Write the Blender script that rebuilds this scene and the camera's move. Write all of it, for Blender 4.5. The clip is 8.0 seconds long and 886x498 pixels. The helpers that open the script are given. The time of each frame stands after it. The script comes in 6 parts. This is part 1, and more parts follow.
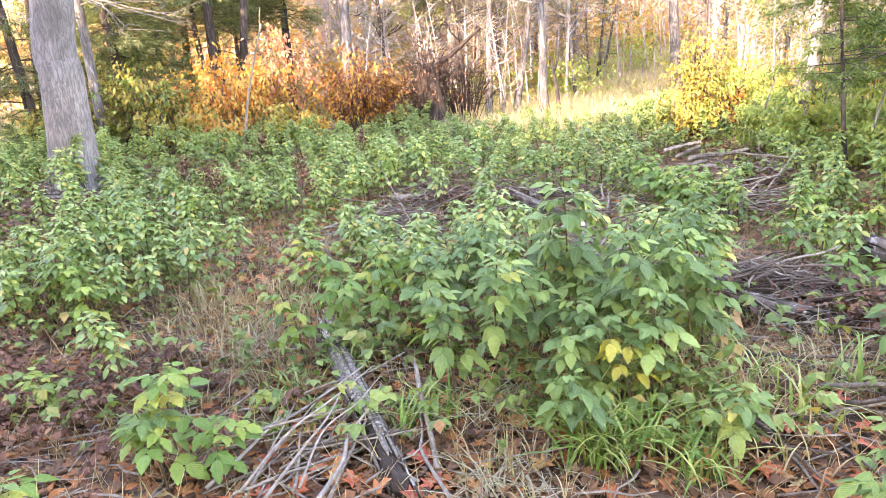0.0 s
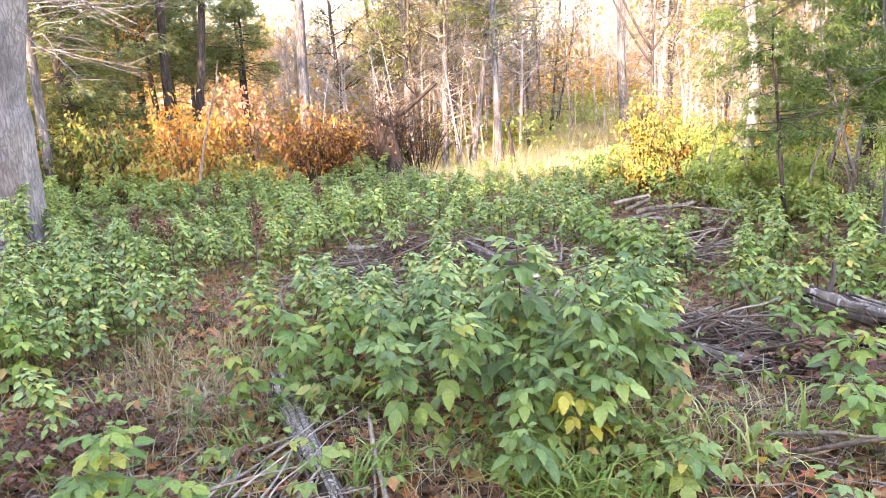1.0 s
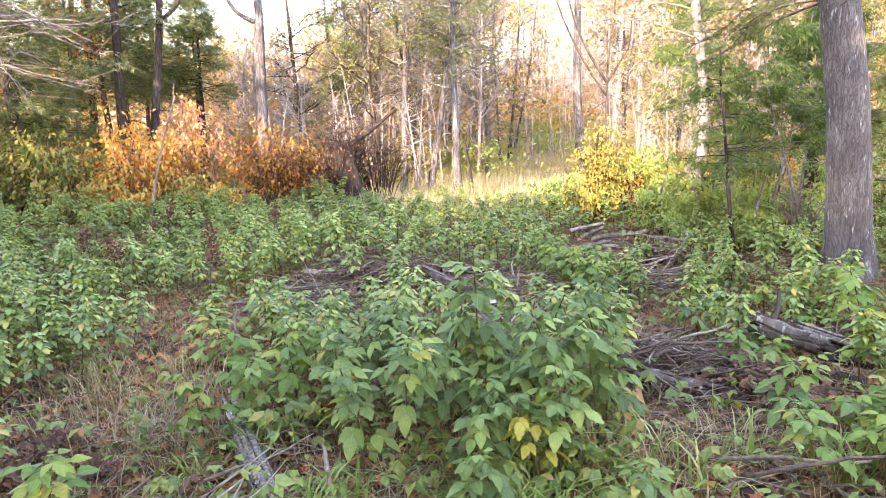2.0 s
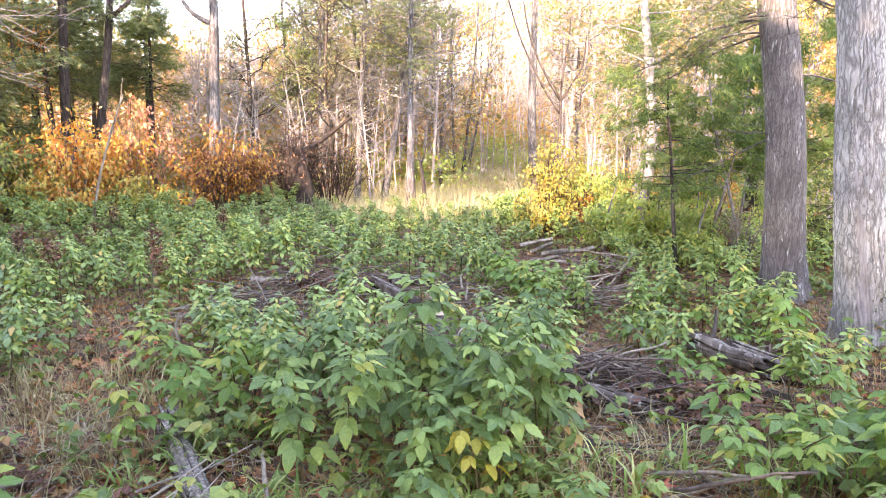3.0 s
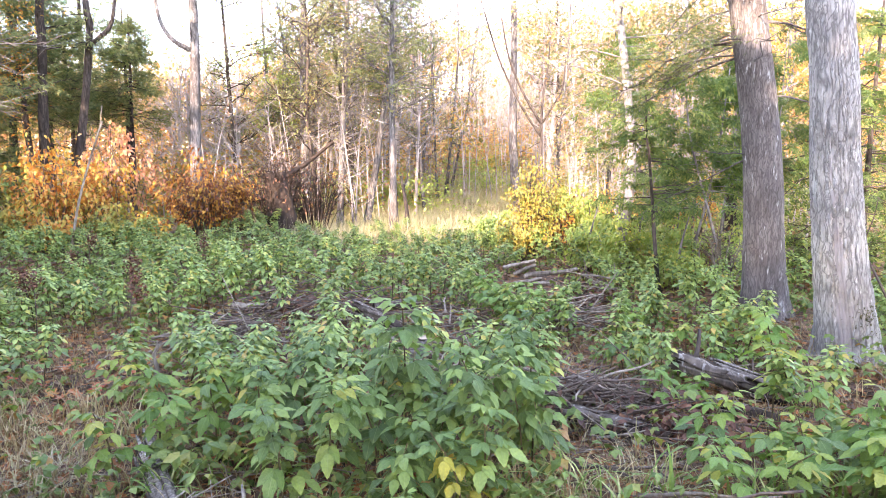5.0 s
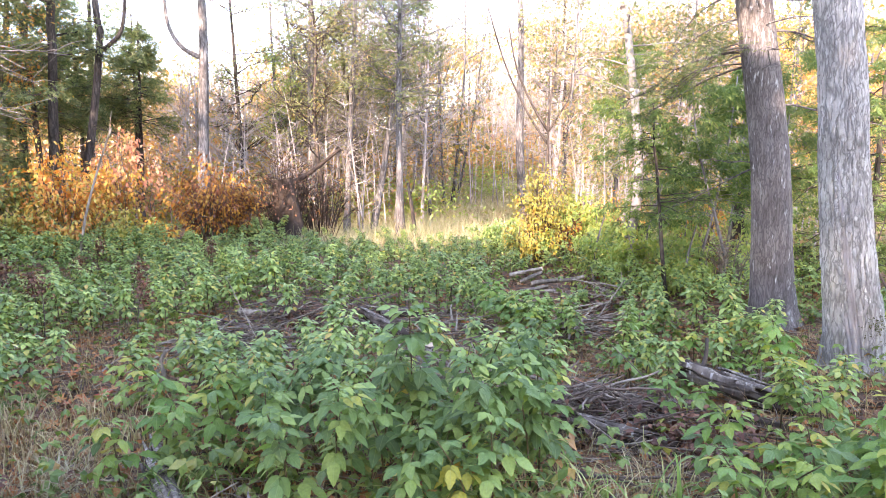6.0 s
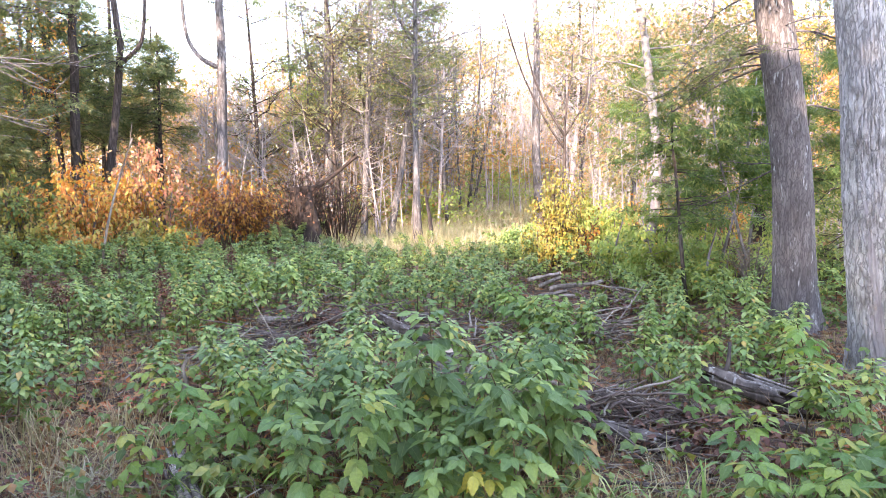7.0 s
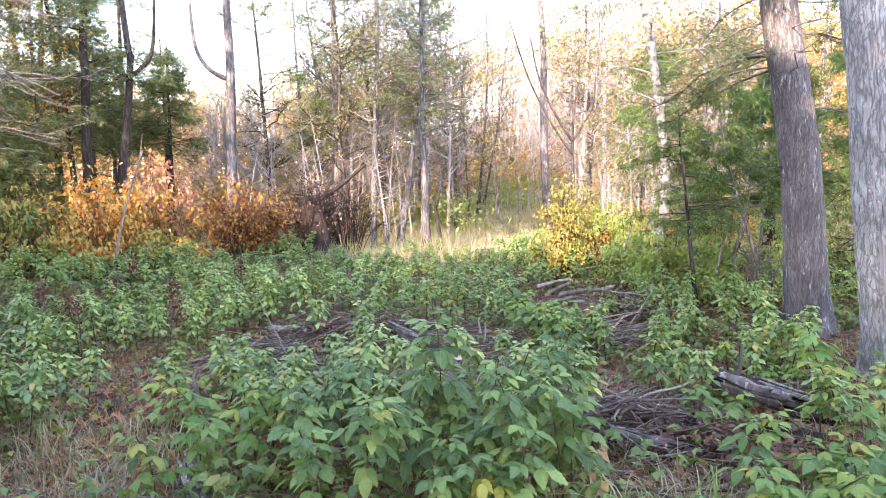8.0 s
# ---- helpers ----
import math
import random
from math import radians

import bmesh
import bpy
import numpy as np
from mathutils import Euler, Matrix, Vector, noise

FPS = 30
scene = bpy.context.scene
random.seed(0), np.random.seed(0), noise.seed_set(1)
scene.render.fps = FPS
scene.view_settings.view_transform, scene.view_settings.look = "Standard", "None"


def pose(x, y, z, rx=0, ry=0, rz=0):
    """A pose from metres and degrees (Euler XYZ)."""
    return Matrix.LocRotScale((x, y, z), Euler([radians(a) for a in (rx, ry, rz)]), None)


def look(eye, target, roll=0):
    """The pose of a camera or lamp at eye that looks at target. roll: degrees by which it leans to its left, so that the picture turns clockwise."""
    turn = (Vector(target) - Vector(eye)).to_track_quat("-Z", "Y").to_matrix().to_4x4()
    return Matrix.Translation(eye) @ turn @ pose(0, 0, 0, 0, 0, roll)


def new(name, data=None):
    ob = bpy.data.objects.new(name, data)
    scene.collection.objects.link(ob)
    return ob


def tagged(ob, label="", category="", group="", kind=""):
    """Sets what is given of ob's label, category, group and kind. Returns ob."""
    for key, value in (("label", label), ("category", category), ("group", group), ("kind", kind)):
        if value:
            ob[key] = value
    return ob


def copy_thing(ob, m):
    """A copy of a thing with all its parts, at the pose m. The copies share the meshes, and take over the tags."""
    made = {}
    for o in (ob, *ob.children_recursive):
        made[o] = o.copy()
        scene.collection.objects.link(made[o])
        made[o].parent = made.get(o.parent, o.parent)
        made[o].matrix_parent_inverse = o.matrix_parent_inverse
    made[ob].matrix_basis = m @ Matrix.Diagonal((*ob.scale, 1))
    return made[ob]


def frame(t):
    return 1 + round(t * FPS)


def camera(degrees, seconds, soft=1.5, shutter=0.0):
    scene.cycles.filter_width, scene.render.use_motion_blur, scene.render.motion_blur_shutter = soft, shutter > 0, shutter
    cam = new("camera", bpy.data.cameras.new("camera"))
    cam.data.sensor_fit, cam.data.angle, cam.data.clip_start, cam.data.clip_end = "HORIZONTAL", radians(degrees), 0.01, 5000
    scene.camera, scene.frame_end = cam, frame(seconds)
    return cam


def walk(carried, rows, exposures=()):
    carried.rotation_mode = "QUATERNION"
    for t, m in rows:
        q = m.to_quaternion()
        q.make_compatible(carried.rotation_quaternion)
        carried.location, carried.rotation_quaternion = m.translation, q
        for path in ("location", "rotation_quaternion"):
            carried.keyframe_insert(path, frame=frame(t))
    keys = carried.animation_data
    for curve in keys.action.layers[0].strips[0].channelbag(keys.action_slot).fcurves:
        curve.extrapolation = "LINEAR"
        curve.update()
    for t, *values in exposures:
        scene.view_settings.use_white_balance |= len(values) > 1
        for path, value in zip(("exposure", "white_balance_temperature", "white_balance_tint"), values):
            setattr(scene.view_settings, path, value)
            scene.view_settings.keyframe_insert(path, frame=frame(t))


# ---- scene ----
cam = camera(66.7, 8.0, 0.7)

PATH = [
    (0, (-0.011, -0.26, 1.498), (-0.494, 1.599, 0.941), -3.8),
    (0.5, (-0.009, -0.266, 1.507), (-0.451, 1.631, 1.051), -2.6),
    (1, (0.006, -0.274, 1.516), (-0.353, 1.648, 1.095), -2.9),
    (1.5, (0.003, -0.277, 1.521), (-0.272, 1.666, 1.134), -1.6),
    (1.7, (0.003, -0.28, 1.52), (-0.255, 1.669, 1.149), -1.7),
    (2.8, (0.026, -0.294, 1.522), (-0.105, 1.674, 1.193), 0.6),
    (3, (0.029, -0.292, 1.53), (-0.065, 1.68, 1.207), 0.9),
    (3.5, (0.033, -0.282, 1.522), (-0.018, 1.694, 1.214), 0.4),
    (4, (0.033, -0.281, 1.525), (-0.003, 1.697, 1.232), 0.4),
    (4.5, (0.042, -0.284, 1.526), (0.025, 1.697, 1.251), -0.1),
    (5, (0.041, -0.277, 1.527), (-0.007, 1.707, 1.273), 0.3),
    (6.5, (0.029, -0.277, 1.531), (-0.047, 1.708, 1.304), 0.4),
    (7, (0.022, -0.277, 1.53), (-0.094, 1.708, 1.313), -0.2),
    (7.5, (0.03, -0.282, 1.532), (-0.11, 1.702, 1.326), -0.3),
    (8, (0.036, -0.284, 1.532), (-0.109, 1.701, 1.337), -1.0),
]
walk(cam, [(t, look(eye, target, roll)) for t, eye, target, roll in PATH], [(0.0, 4.3, 8550, 28), (2.0, 3.9, 8400, 28), (5.0, 3.9, 7900, 27), (6.5, 3.64, 7500, 26), (8.0, 3.6, 7300, 26)])

# ---- world, sun, exposure ----
SUN_ELEV, SUN_AZ = 27.0, 203.0          # degrees; azimuth clockwise from +y
sx = math.sin(radians(SUN_AZ)) * math.cos(radians(SUN_ELEV))
sy = math.cos(radians(SUN_AZ)) * math.cos(radians(SUN_ELEV))
sz = math.sin(radians(SUN_ELEV))
world = bpy.data.worlds.new("sky")
scene.world = world
world.use_nodes = True
wn = world.node_tree
sky = wn.nodes.new("ShaderNodeTexSky")
sky.sky_type = "NISHITA"
sky.sun_disc = False
sky.sun_elevation = radians(SUN_ELEV)
sky.sun_rotation = radians(SUN_AZ)
sky.dust_density = 0.3
wn.nodes["Background"].inputs["Strength"].default_value = 0.15
wn.links.new(sky.outputs[0], wn.nodes["Background"].inputs["Color"])
sun_data = bpy.data.lights.new("sun", "SUN")
sun_data.energy, sun_data.angle, sun_data.color = 1.45, radians(0.6), (1.0, 0.92, 0.8)
sun = new("sun", sun_data)
sun.matrix_world = look((sx * 60, sy * 60, sz * 60), (0, 0, 0))

rng = np.random.default_rng(11)


# ---- materials ----
def nodes_of(name):
    m = bpy.data.materials.new(name)
    m.use_nodes = True
    nt = m.node_tree
    return m, nt, nt.nodes["Principled BSDF"]


def put(nt, kind, **values):
    n = nt.nodes.new(kind)
    for k, v in values.items():
        n.inputs[k].default_value = v
    return n


def ramp(nt, source, stops):
    r = nt.nodes.new("ShaderNodeValToRGB")
    els = r.color_ramp.elements
    while len(els) < len(stops):
        els.new(0.5)
    for e, (p, c) in zip(els, stops):
        e.position, e.color = p, (*c, 1)
    nt.links.new(source, r.inputs[0])
    return r


def mixed(nt, a, b, fac, how="MIX"):
    n = nt.nodes.new("ShaderNodeMix")
    n.data_type, n.blend_type = "RGBA", how
    for s, v in ((n.inputs[6], a), (n.inputs[7], b), (n.inputs[0], fac)):
        if isinstance(v, bpy.types.NodeSocket):
            nt.links.new(v, s)
        else:
            s.default_value = v if isinstance(v, float) else (*v, 1)
    return n.outputs[2]


def leaf_mat(name, stops, each=False, glow=0.35, rough=0.5, veins=False, patch=0.6, gloss=0.5):
    """Leaf: colour by a random number for each leaf, patches over metres, light through the blade."""
    m, nt, p = nodes_of(name)
    if each:
        rnd = nt.nodes.new("ShaderNodeObjectInfo").outputs["Random"]
    else:
        rnd = nt.nodes.new("ShaderNodeNewGeometry").outputs["Random Per Island"]
    col = ramp(nt, rnd, stops).outputs[0]
    geo = nt.nodes.new("ShaderNodeNewGeometry")
    big = put(nt, "ShaderNodeTexNoise", Scale=patch, Detail=3.0)
    nt.links.new(geo.outputs["Position"], big.inputs["Vector"])
    tone = ramp(nt, big.outputs[0], [(0.3, (0.72, 0.76, 0.7)), (0.7, (1.2, 1.16, 1.05))]).outputs[0]
    col = mixed(nt, col, tone, 1.0, "MULTIPLY")
    fine = put(nt, "ShaderNodeTexNoise", Scale=90.0, Detail=2.0)
    nt.links.new(geo.outputs["Position"], fine.inputs["Vector"])
    col = mixed(nt, col, ramp(nt, fine.outputs[0], [(0.3, (0.8, 0.8, 0.75)), (0.7, (1.15, 1.15, 1.1))]).outputs[0], 0.7, "MULTIPLY")
    bump = put(nt, "ShaderNodeBump", Strength=0.35, Distance=0.004)
    if veins:
        uv = nt.nodes.new("ShaderNodeUVMap")
        uv.uv_map = "UVMap"
        sep = nt.nodes.new("ShaderNodeSeparateXYZ")
        nt.links.new(uv.outputs[0], sep.inputs[0])
        side = nt.nodes.new("ShaderNodeMath")
        side.operation = "ABSOLUTE"
        nt.links.new(sep.outputs[1], side.inputs[0])
        along = nt.nodes.new("ShaderNodeMath")
        along.operation = "MULTIPLY_ADD"
        along.inputs[1].default_value = -0.55
        nt.links.new(side.outputs[0], along.inputs[0])
        nt.links.new(sep.outputs[0], along.inputs[2])
        wave = nt.nodes.new("ShaderNodeMath")
        wave.operation = "PINGPONG"
        wave.inputs[1].default_value = 0.07
        nt.links.new(along.outputs[0], wave.inputs[0])
        rib = ramp(nt, side.outputs[0], [(0.0, (1, 1, 1)), (0.06, (0, 0, 0))]).outputs[0]
        vein = ramp(nt, wave.outputs[0], [(0.0, (0.0, 0.0, 0.0)), (0.07, (1, 1, 1))]).outputs[0]
        half = mixed(nt, col, (0.3, 0.38, 0.18), 0.4)
        col = mixed(nt, col, half, rib, "MIX")
        nt.links.new(vein, bump.inputs["Height"])
        bump.inputs["Strength"].default_value = 0.4
    else:
        nt.links.new(fine.outputs[0], bump.inputs["Height"])
    nt.links.new(col, p.inputs["Base Color"])
    nt.links.new(bump.outputs[0], p.inputs["Normal"])
    p.inputs["Roughness"].default_value = rough
    p.inputs["Specular IOR Level"].default_value = gloss
    tr = nt.nodes.new("ShaderNodeBsdfTranslucent")
    warm = mixed(nt, col, (1.1, 1.1, 0.7), 1.0, "MULTIPLY")
    nt.links.new(warm, tr.inputs[0])
    mx = nt.nodes.new("ShaderNodeMixShader")
    mx.inputs[0].default_value = glow
    nt.links.new(p.outputs[0], mx.inputs[1])
    nt.links.new(tr.outputs[0], mx.inputs[2])
    nt.links.new(mx.outputs[0], nt.nodes["Material Output"].inputs[0])
    return m


def bark_mat(name, pale, dark, flakes=None, stretch=0.12, scale=14.0, patches=None, strength=0.8, cracks=0.0, gap=0.15):
    """Bark: fibres drawn out along the trunk, lichen spots, patches."""
    m, nt, p = nodes_of(name)
    co = nt.nodes.new("ShaderNodeTexCoord")
    mp = nt.nodes.new("ShaderNodeMapping")
    mp.inputs["Scale"].default_value = (1, 1, stretch)
    nt.links.new(co.outputs["Object"], mp.inputs[0])
    n1 = put(nt, "ShaderNodeTexNoise", Scale=scale, Detail=6.0, Roughness=0.65)
    nt.links.new(mp.outputs[0], n1.inputs["Vector"])
    col = ramp(nt, n1.outputs[0], [(0.3, dark), (0.5, [(a + b) / 2 for a, b in zip(pale, dark)]), (0.68, pale)]).outputs[0]
    n2 = put(nt, "ShaderNodeTexNoise", Scale=2.2, Detail=4.0)
    nt.links.new(co.outputs["Object"], n2.inputs["Vector"])
    col = mixed(nt, col, ramp(nt, n2.outputs[0], [(0.35, (0.68, 0.66, 0.66)), (0.65, (1.2, 1.18, 1.15))]).outputs[0], 1.0, "MULTIPLY")
    if flakes:
        n3 = put(nt, "ShaderNodeTexNoise", Scale=26.0, Detail=3.0)
        mp3 = nt.nodes.new("ShaderNodeMapping")
        mp3.inputs["Scale"].default_value = (1, 1, 0.3)
        nt.links.new(co.outputs["Object"], mp3.inputs[0])
        nt.links.new(mp3.outputs[0], n3.inputs["Vector"])
        col = mixed(nt, col, flakes, ramp(nt, n3.outputs[0], [(0.62, (0, 0, 0)), (0.7, (1, 1, 1))]).outputs[0])
    if patches:
        n4 = put(nt, "ShaderNodeTexNoise", Scale=3.4, Detail=5.0)
        mp4 = nt.nodes.new("ShaderNodeMapping")
        mp4.inputs["Scale"].default_value = (1, 1, 1.8)
        nt.links.new(co.outputs["Object"], mp4.inputs[0])
        nt.links.new(mp4.outputs[0], n4.inputs["Vector"])
        col = mixed(nt, col, patches, ramp(nt, n4.outputs[0], [(0.6, (0, 0, 0)), (0.68, (1, 1, 1))]).outputs[0])
    if cracks:
        vo = nt.nodes.new("ShaderNodeTexVoronoi")
        vo.feature = "DISTANCE_TO_EDGE"
        vo.inputs["Scale"].default_value = cracks
        mp5 = nt.nodes.new("ShaderNodeMapping")
        mp5.inputs["Scale"].default_value = (1, 1, 0.095)
        bend = put(nt, "ShaderNodeTexNoise", Scale=6.0, Detail=3.0)
        nt.links.new(co.outputs["Object"], bend.inputs["Vector"])
        nt.links.new(mixed(nt, co.outputs["Object"], bend.outputs["Color"], 0.09), mp5.inputs[0])
        nt.links.new(mp5.outputs[0], vo.inputs["Vector"])
        col = mixed(nt, [v * 0.45 for v in dark], col, ramp(nt, vo.outputs["Distance"], [(0.0, (gap, gap, gap)), (0.16, (1, 1, 1))]).outputs[0])
    nt.links.new(col, p.inputs["Base Color"])
    b = put(nt, "ShaderNodeBump", Strength=strength, Distance=0.015)
    nt.links.new(n1.outputs[0], b.inputs["Height"])
    nt.links.new(b.outputs[0], p.inputs["Normal"])
    p.inputs["Roughness"].default_value = 0.9
    p.inputs["Specular IOR Level"].default_value = 0.2
    return m


# farther raspberry leaves: pale sky sheen put into the colour, lighter than NEARGREEN
SHEENGREEN = [(0.0, (0.095, 0.16, 0.052)), (0.3, (0.17, 0.265, 0.086)), (0.6, (0.255, 0.36, 0.118)), (0.86, (0.35, 0.44, 0.145)), (0.94, (0.42, 0.41, 0.1)), (1.0, (0.48, 0.32, 0.09))]
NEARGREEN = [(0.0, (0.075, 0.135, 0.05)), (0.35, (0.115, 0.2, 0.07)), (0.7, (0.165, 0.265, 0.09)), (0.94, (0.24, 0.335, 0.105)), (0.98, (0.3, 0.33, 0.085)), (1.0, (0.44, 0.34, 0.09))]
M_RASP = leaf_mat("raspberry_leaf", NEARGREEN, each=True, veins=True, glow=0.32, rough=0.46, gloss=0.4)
M_RASP_FAR = leaf_mat("raspberry_leaves_sheen", SHEENGREEN, glow=0.3, rough=0.42, patch=0.45, gloss=0.7)
M_YELLOWED = leaf_mat("yellowed_leaf", [(0, (0.28, 0.3, 0.06)), (0.5, (0.5, 0.42, 0.08)), (1, (0.55, 0.3, 0.06))], each=True, veins=True)
M_LIGHTLEAF = leaf_mat("light_green_leaf", [(0, (0.11, 0.22, 0.05)), (0.5, (0.18, 0.3, 0.065)), (0.85, (0.27, 0.35, 0.075)), (1, (0.42, 0.38, 0.08))], each=True, veins=True, glow=0.35)
M_STEM = bark_mat("green_brown_cane", (0.2, 0.17, 0.09), (0.1, 0.06, 0.04), scale=40.0)
M_LITTER = leaf_mat("fallen_leaf", [(0, (0.08, 0.038, 0.024)), (0.3, (0.17, 0.075, 0.04)), (0.55, (0.25, 0.105, 0.048)), (0.75, (0.32, 0.11, 0.036)), (0.9, (0.43, 0.13, 0.035)), (0.96, (0.4, 0.27, 0.14)), (1, (0.32, 0.2, 0.12))], glow=0.1, rough=0.7)
M_REDLEAF = leaf_mat("red_fallen_leaf", [(0, (0.42, 0.07, 0.04)), (0.5, (0.5, 0.13, 0.05)), (1, (0.5, 0.24, 0.08))], each=True, glow=0.15, rough=0.55, veins=True)
M_STRAW = leaf_mat("straw_grass", [(0, (0.26, 0.15, 0.08)), (0.45, (0.38, 0.26, 0.15)), (0.75, (0.5, 0.4, 0.26)), (1, (0.27, 0.28, 0.09))], glow=0.2, rough=0.6)
M_GRASS = leaf_mat("green_grass", [(0, (0.11, 0.22, 0.05)), (0.6, (0.22, 0.34, 0.08)), (1, (0.45, 0.42, 0.2))], glow=0.3)
M_MEADOW = leaf_mat("meadow_grass", [(0, (0.3, 0.32, 0.16)), (0.35, (0.42, 0.39, 0.24)), (0.7, (0.5, 0.43, 0.31)), (1, (0.52, 0.42, 0.34))], glow=0.3)
M_TWIGGREY = bark_mat("grey_twig", (0.48, 0.43, 0.42), (0.28, 0.245, 0.24), scale=20.0)
M_FERN = leaf_mat("dead_fern", [(0, (0.08, 0.03, 0.022)), (0.6, (0.15, 0.055, 0.036)), (1, (0.25, 0.11, 0.065))], glow=0.1, rough=0.7)
M_ORANGE = leaf_mat("orange_leaf", [(0, (0.5, 0.17, 0.05)), (0.35, (0.64, 0.28, 0.07)), (0.65, (0.66, 0.4, 0.11)), (0.85, (0.55, 0.42, 0.11)), (1, (0.26, 0.3, 0.09))], glow=0.4)
M_YELLOW = leaf_mat("yellow_leaf", [(0, (0.38, 0.28, 0.06)), (0.45, (0.4, 0.35, 0.085)), (0.75, (0.24, 0.29, 0.09)), (1, (0.4, 0.2, 0.06))], glow=0.4)
M_PINK = leaf_mat("pink_leaf", [(0, (0.6, 0.22, 0.16)), (0.6, (0.62, 0.32, 0.24)), (1, (0.62, 0.4, 0.2))], glow=0.4)
M_DOGWOOD = leaf_mat("rust_leaf", [(0, (0.09, 0.026, 0.018)), (0.35, (0.22, 0.07, 0.028)), (0.6, (0.42, 0.17, 0.035)), (1, (0.56, 0.32, 0.06))], glow=0.3)
M_BROWNLEAF = leaf_mat("withered_leaf", [(0, (0.09, 0.045, 0.03)), (0.6, (0.16, 0.07, 0.04)), (1, (0.26, 0.11, 0.06))], glow=0.2)
M_CEDAR = leaf_mat("cedar_spray", [(0, (0.09, 0.13, 0.058)), (0.6, (0.18, 0.22, 0.095)), (1, (0.32, 0.31, 0.15))], glow=0.4, rough=0.6)
M_CEDARLIT = leaf_mat("bright_cedar_spray", [(0, (0.065, 0.125, 0.038)), (0.6, (0.13, 0.21, 0.064)), (1, (0.26, 0.31, 0.1))], glow=0.45, rough=0.6)
M_OLIVE = leaf_mat("olive_leaf", [(0, (0.15, 0.17, 0.08)), (0.5, (0.24, 0.25, 0.11)), (0.8, (0.34, 0.28, 0.13)), (1, (0.4, 0.22, 0.12))], glow=0.35)
M_PALEGREEN = leaf_mat("pale_green_leaf", [(0, (0.24, 0.34, 0.09)), (0.6, (0.34, 0.43, 0.13)), (1, (0.48, 0.46, 0.14))], glow=0.4)
HILL = [(0, (0.22, 0.23, 0.1)), (0.2, (0.38, 0.31, 0.11)), (0.42, (0.58, 0.37, 0.11)), (0.62, (0.56, 0.26, 0.1)), (0.82, (0.5, 0.25, 0.19)), (1, (0.42, 0.33, 0.3))]
M_HILL = leaf_mat("autumn_canopy", HILL, glow=0.4, patch=0.09)
M_BARK_BIG = bark_mat("grey_cedar_bark", (0.5, 0.48, 0.46), (0.27, 0.25, 0.235), flakes=(0.6, 0.57, 0.54), scale=34.0, stretch=0.3, cracks=31.0, gap=0.22, strength=1.0)
M_BARK_MID = bark_mat("stringy_cedar_bark", (0.36, 0.33, 0.33), (0.2, 0.18, 0.175), scale=26.0, stretch=0.1, cracks=34.0, gap=0.4)
M_SCAR = bark_mat("bared_reddish_wood", (0.37, 0.345, 0.34), (0.22, 0.19, 0.19), scale=24.0, stretch=0.15)
M_BARK_CEDAR = bark_mat("brown_cedar_bark", (0.24, 0.215, 0.21), (0.11, 0.093, 0.09), flakes=(0.44, 0.43, 0.42), scale=26.0, stretch=0.12, cracks=52.0, gap=0.35)
M_BARK_GREY = bark_mat("grey_bark", (0.27, 0.25, 0.245), (0.1, 0.088, 0.085), flakes=(0.38, 0.37, 0.36), scale=16.0, stretch=0.3, cracks=16.0, gap=0.35)
M_BARK_DARK = bark_mat("dark_bark", (0.14, 0.112, 0.1), (0.045, 0.036, 0.032), scale=16.0, stretch=0.3, cracks=18.0, gap=0.35)
M_BIRCH = bark_mat("birch_bark", (0.34, 0.32, 0.31), (0.15, 0.13, 0.12), scale=11.0, stretch=1.4, patches=(0.07, 0.055, 0.05), strength=0.3)
M_DEADWOOD = bark_mat("weathered_dead_wood", (0.38, 0.32, 0.265), (0.13, 0.1, 0.08), scale=22.0, stretch=0.2)
M_ROTWOOD = bark_mat("rotten_log_bark", (0.18, 0.145, 0.125), (0.045, 0.034, 0.028), flakes=(0.38, 0.34, 0.31), scale=14.0, stretch=0.3)
M_TWIG = bark_mat("brown_twig", (0.2, 0.15, 0.125), (0.09, 0.065, 0.055), scale=20.0)
M_CHAR = bark_mat("rotten_dark_wood", (0.085, 0.06, 0.048), (0.03, 0.022, 0.018), scale=14.0, stretch=0.3)
M_CUTWOOD = bark_mat("sawn_end_grain", (0.62, 0.5, 0.38), (0.42, 0.31, 0.22), scale=30.0, stretch=1.0)
M_LOW = leaf_mat("low_herb_leaf", [(0, (0.1, 0.16, 0.045)), (0.45, (0.17, 0.25, 0.07)), (0.85, (0.23, 0.29, 0.08)), (0.96, (0.34, 0.3, 0.09)), (1, (0.42, 0.16, 0.07))], glow=0.3)
M_EDGE = leaf_mat("half_bare_crown", [(0, (0.13, 0.15, 0.07)), (0.4, (0.2, 0.21, 0.1)), (0.6, (0.34, 0.23, 0.14)), (0.85, (0.4, 0.2, 0.14)), (1, (0.4, 0.27, 0.15))], glow=0.35, patch=0.25)
M_CURL = leaf_mat("bleached_grass", [(0, (0.26, 0.19, 0.12)), (0.5, (0.38, 0.3, 0.21)), (1, (0.48, 0.42, 0.33))], glow=0.2, rough=0.6)
M_MOSS = leaf_mat("dark_moss", [(0, (0.05, 0.06, 0.025)), (1, (0.1, 0.085, 0.04))], glow=0.0, rough=0.9)


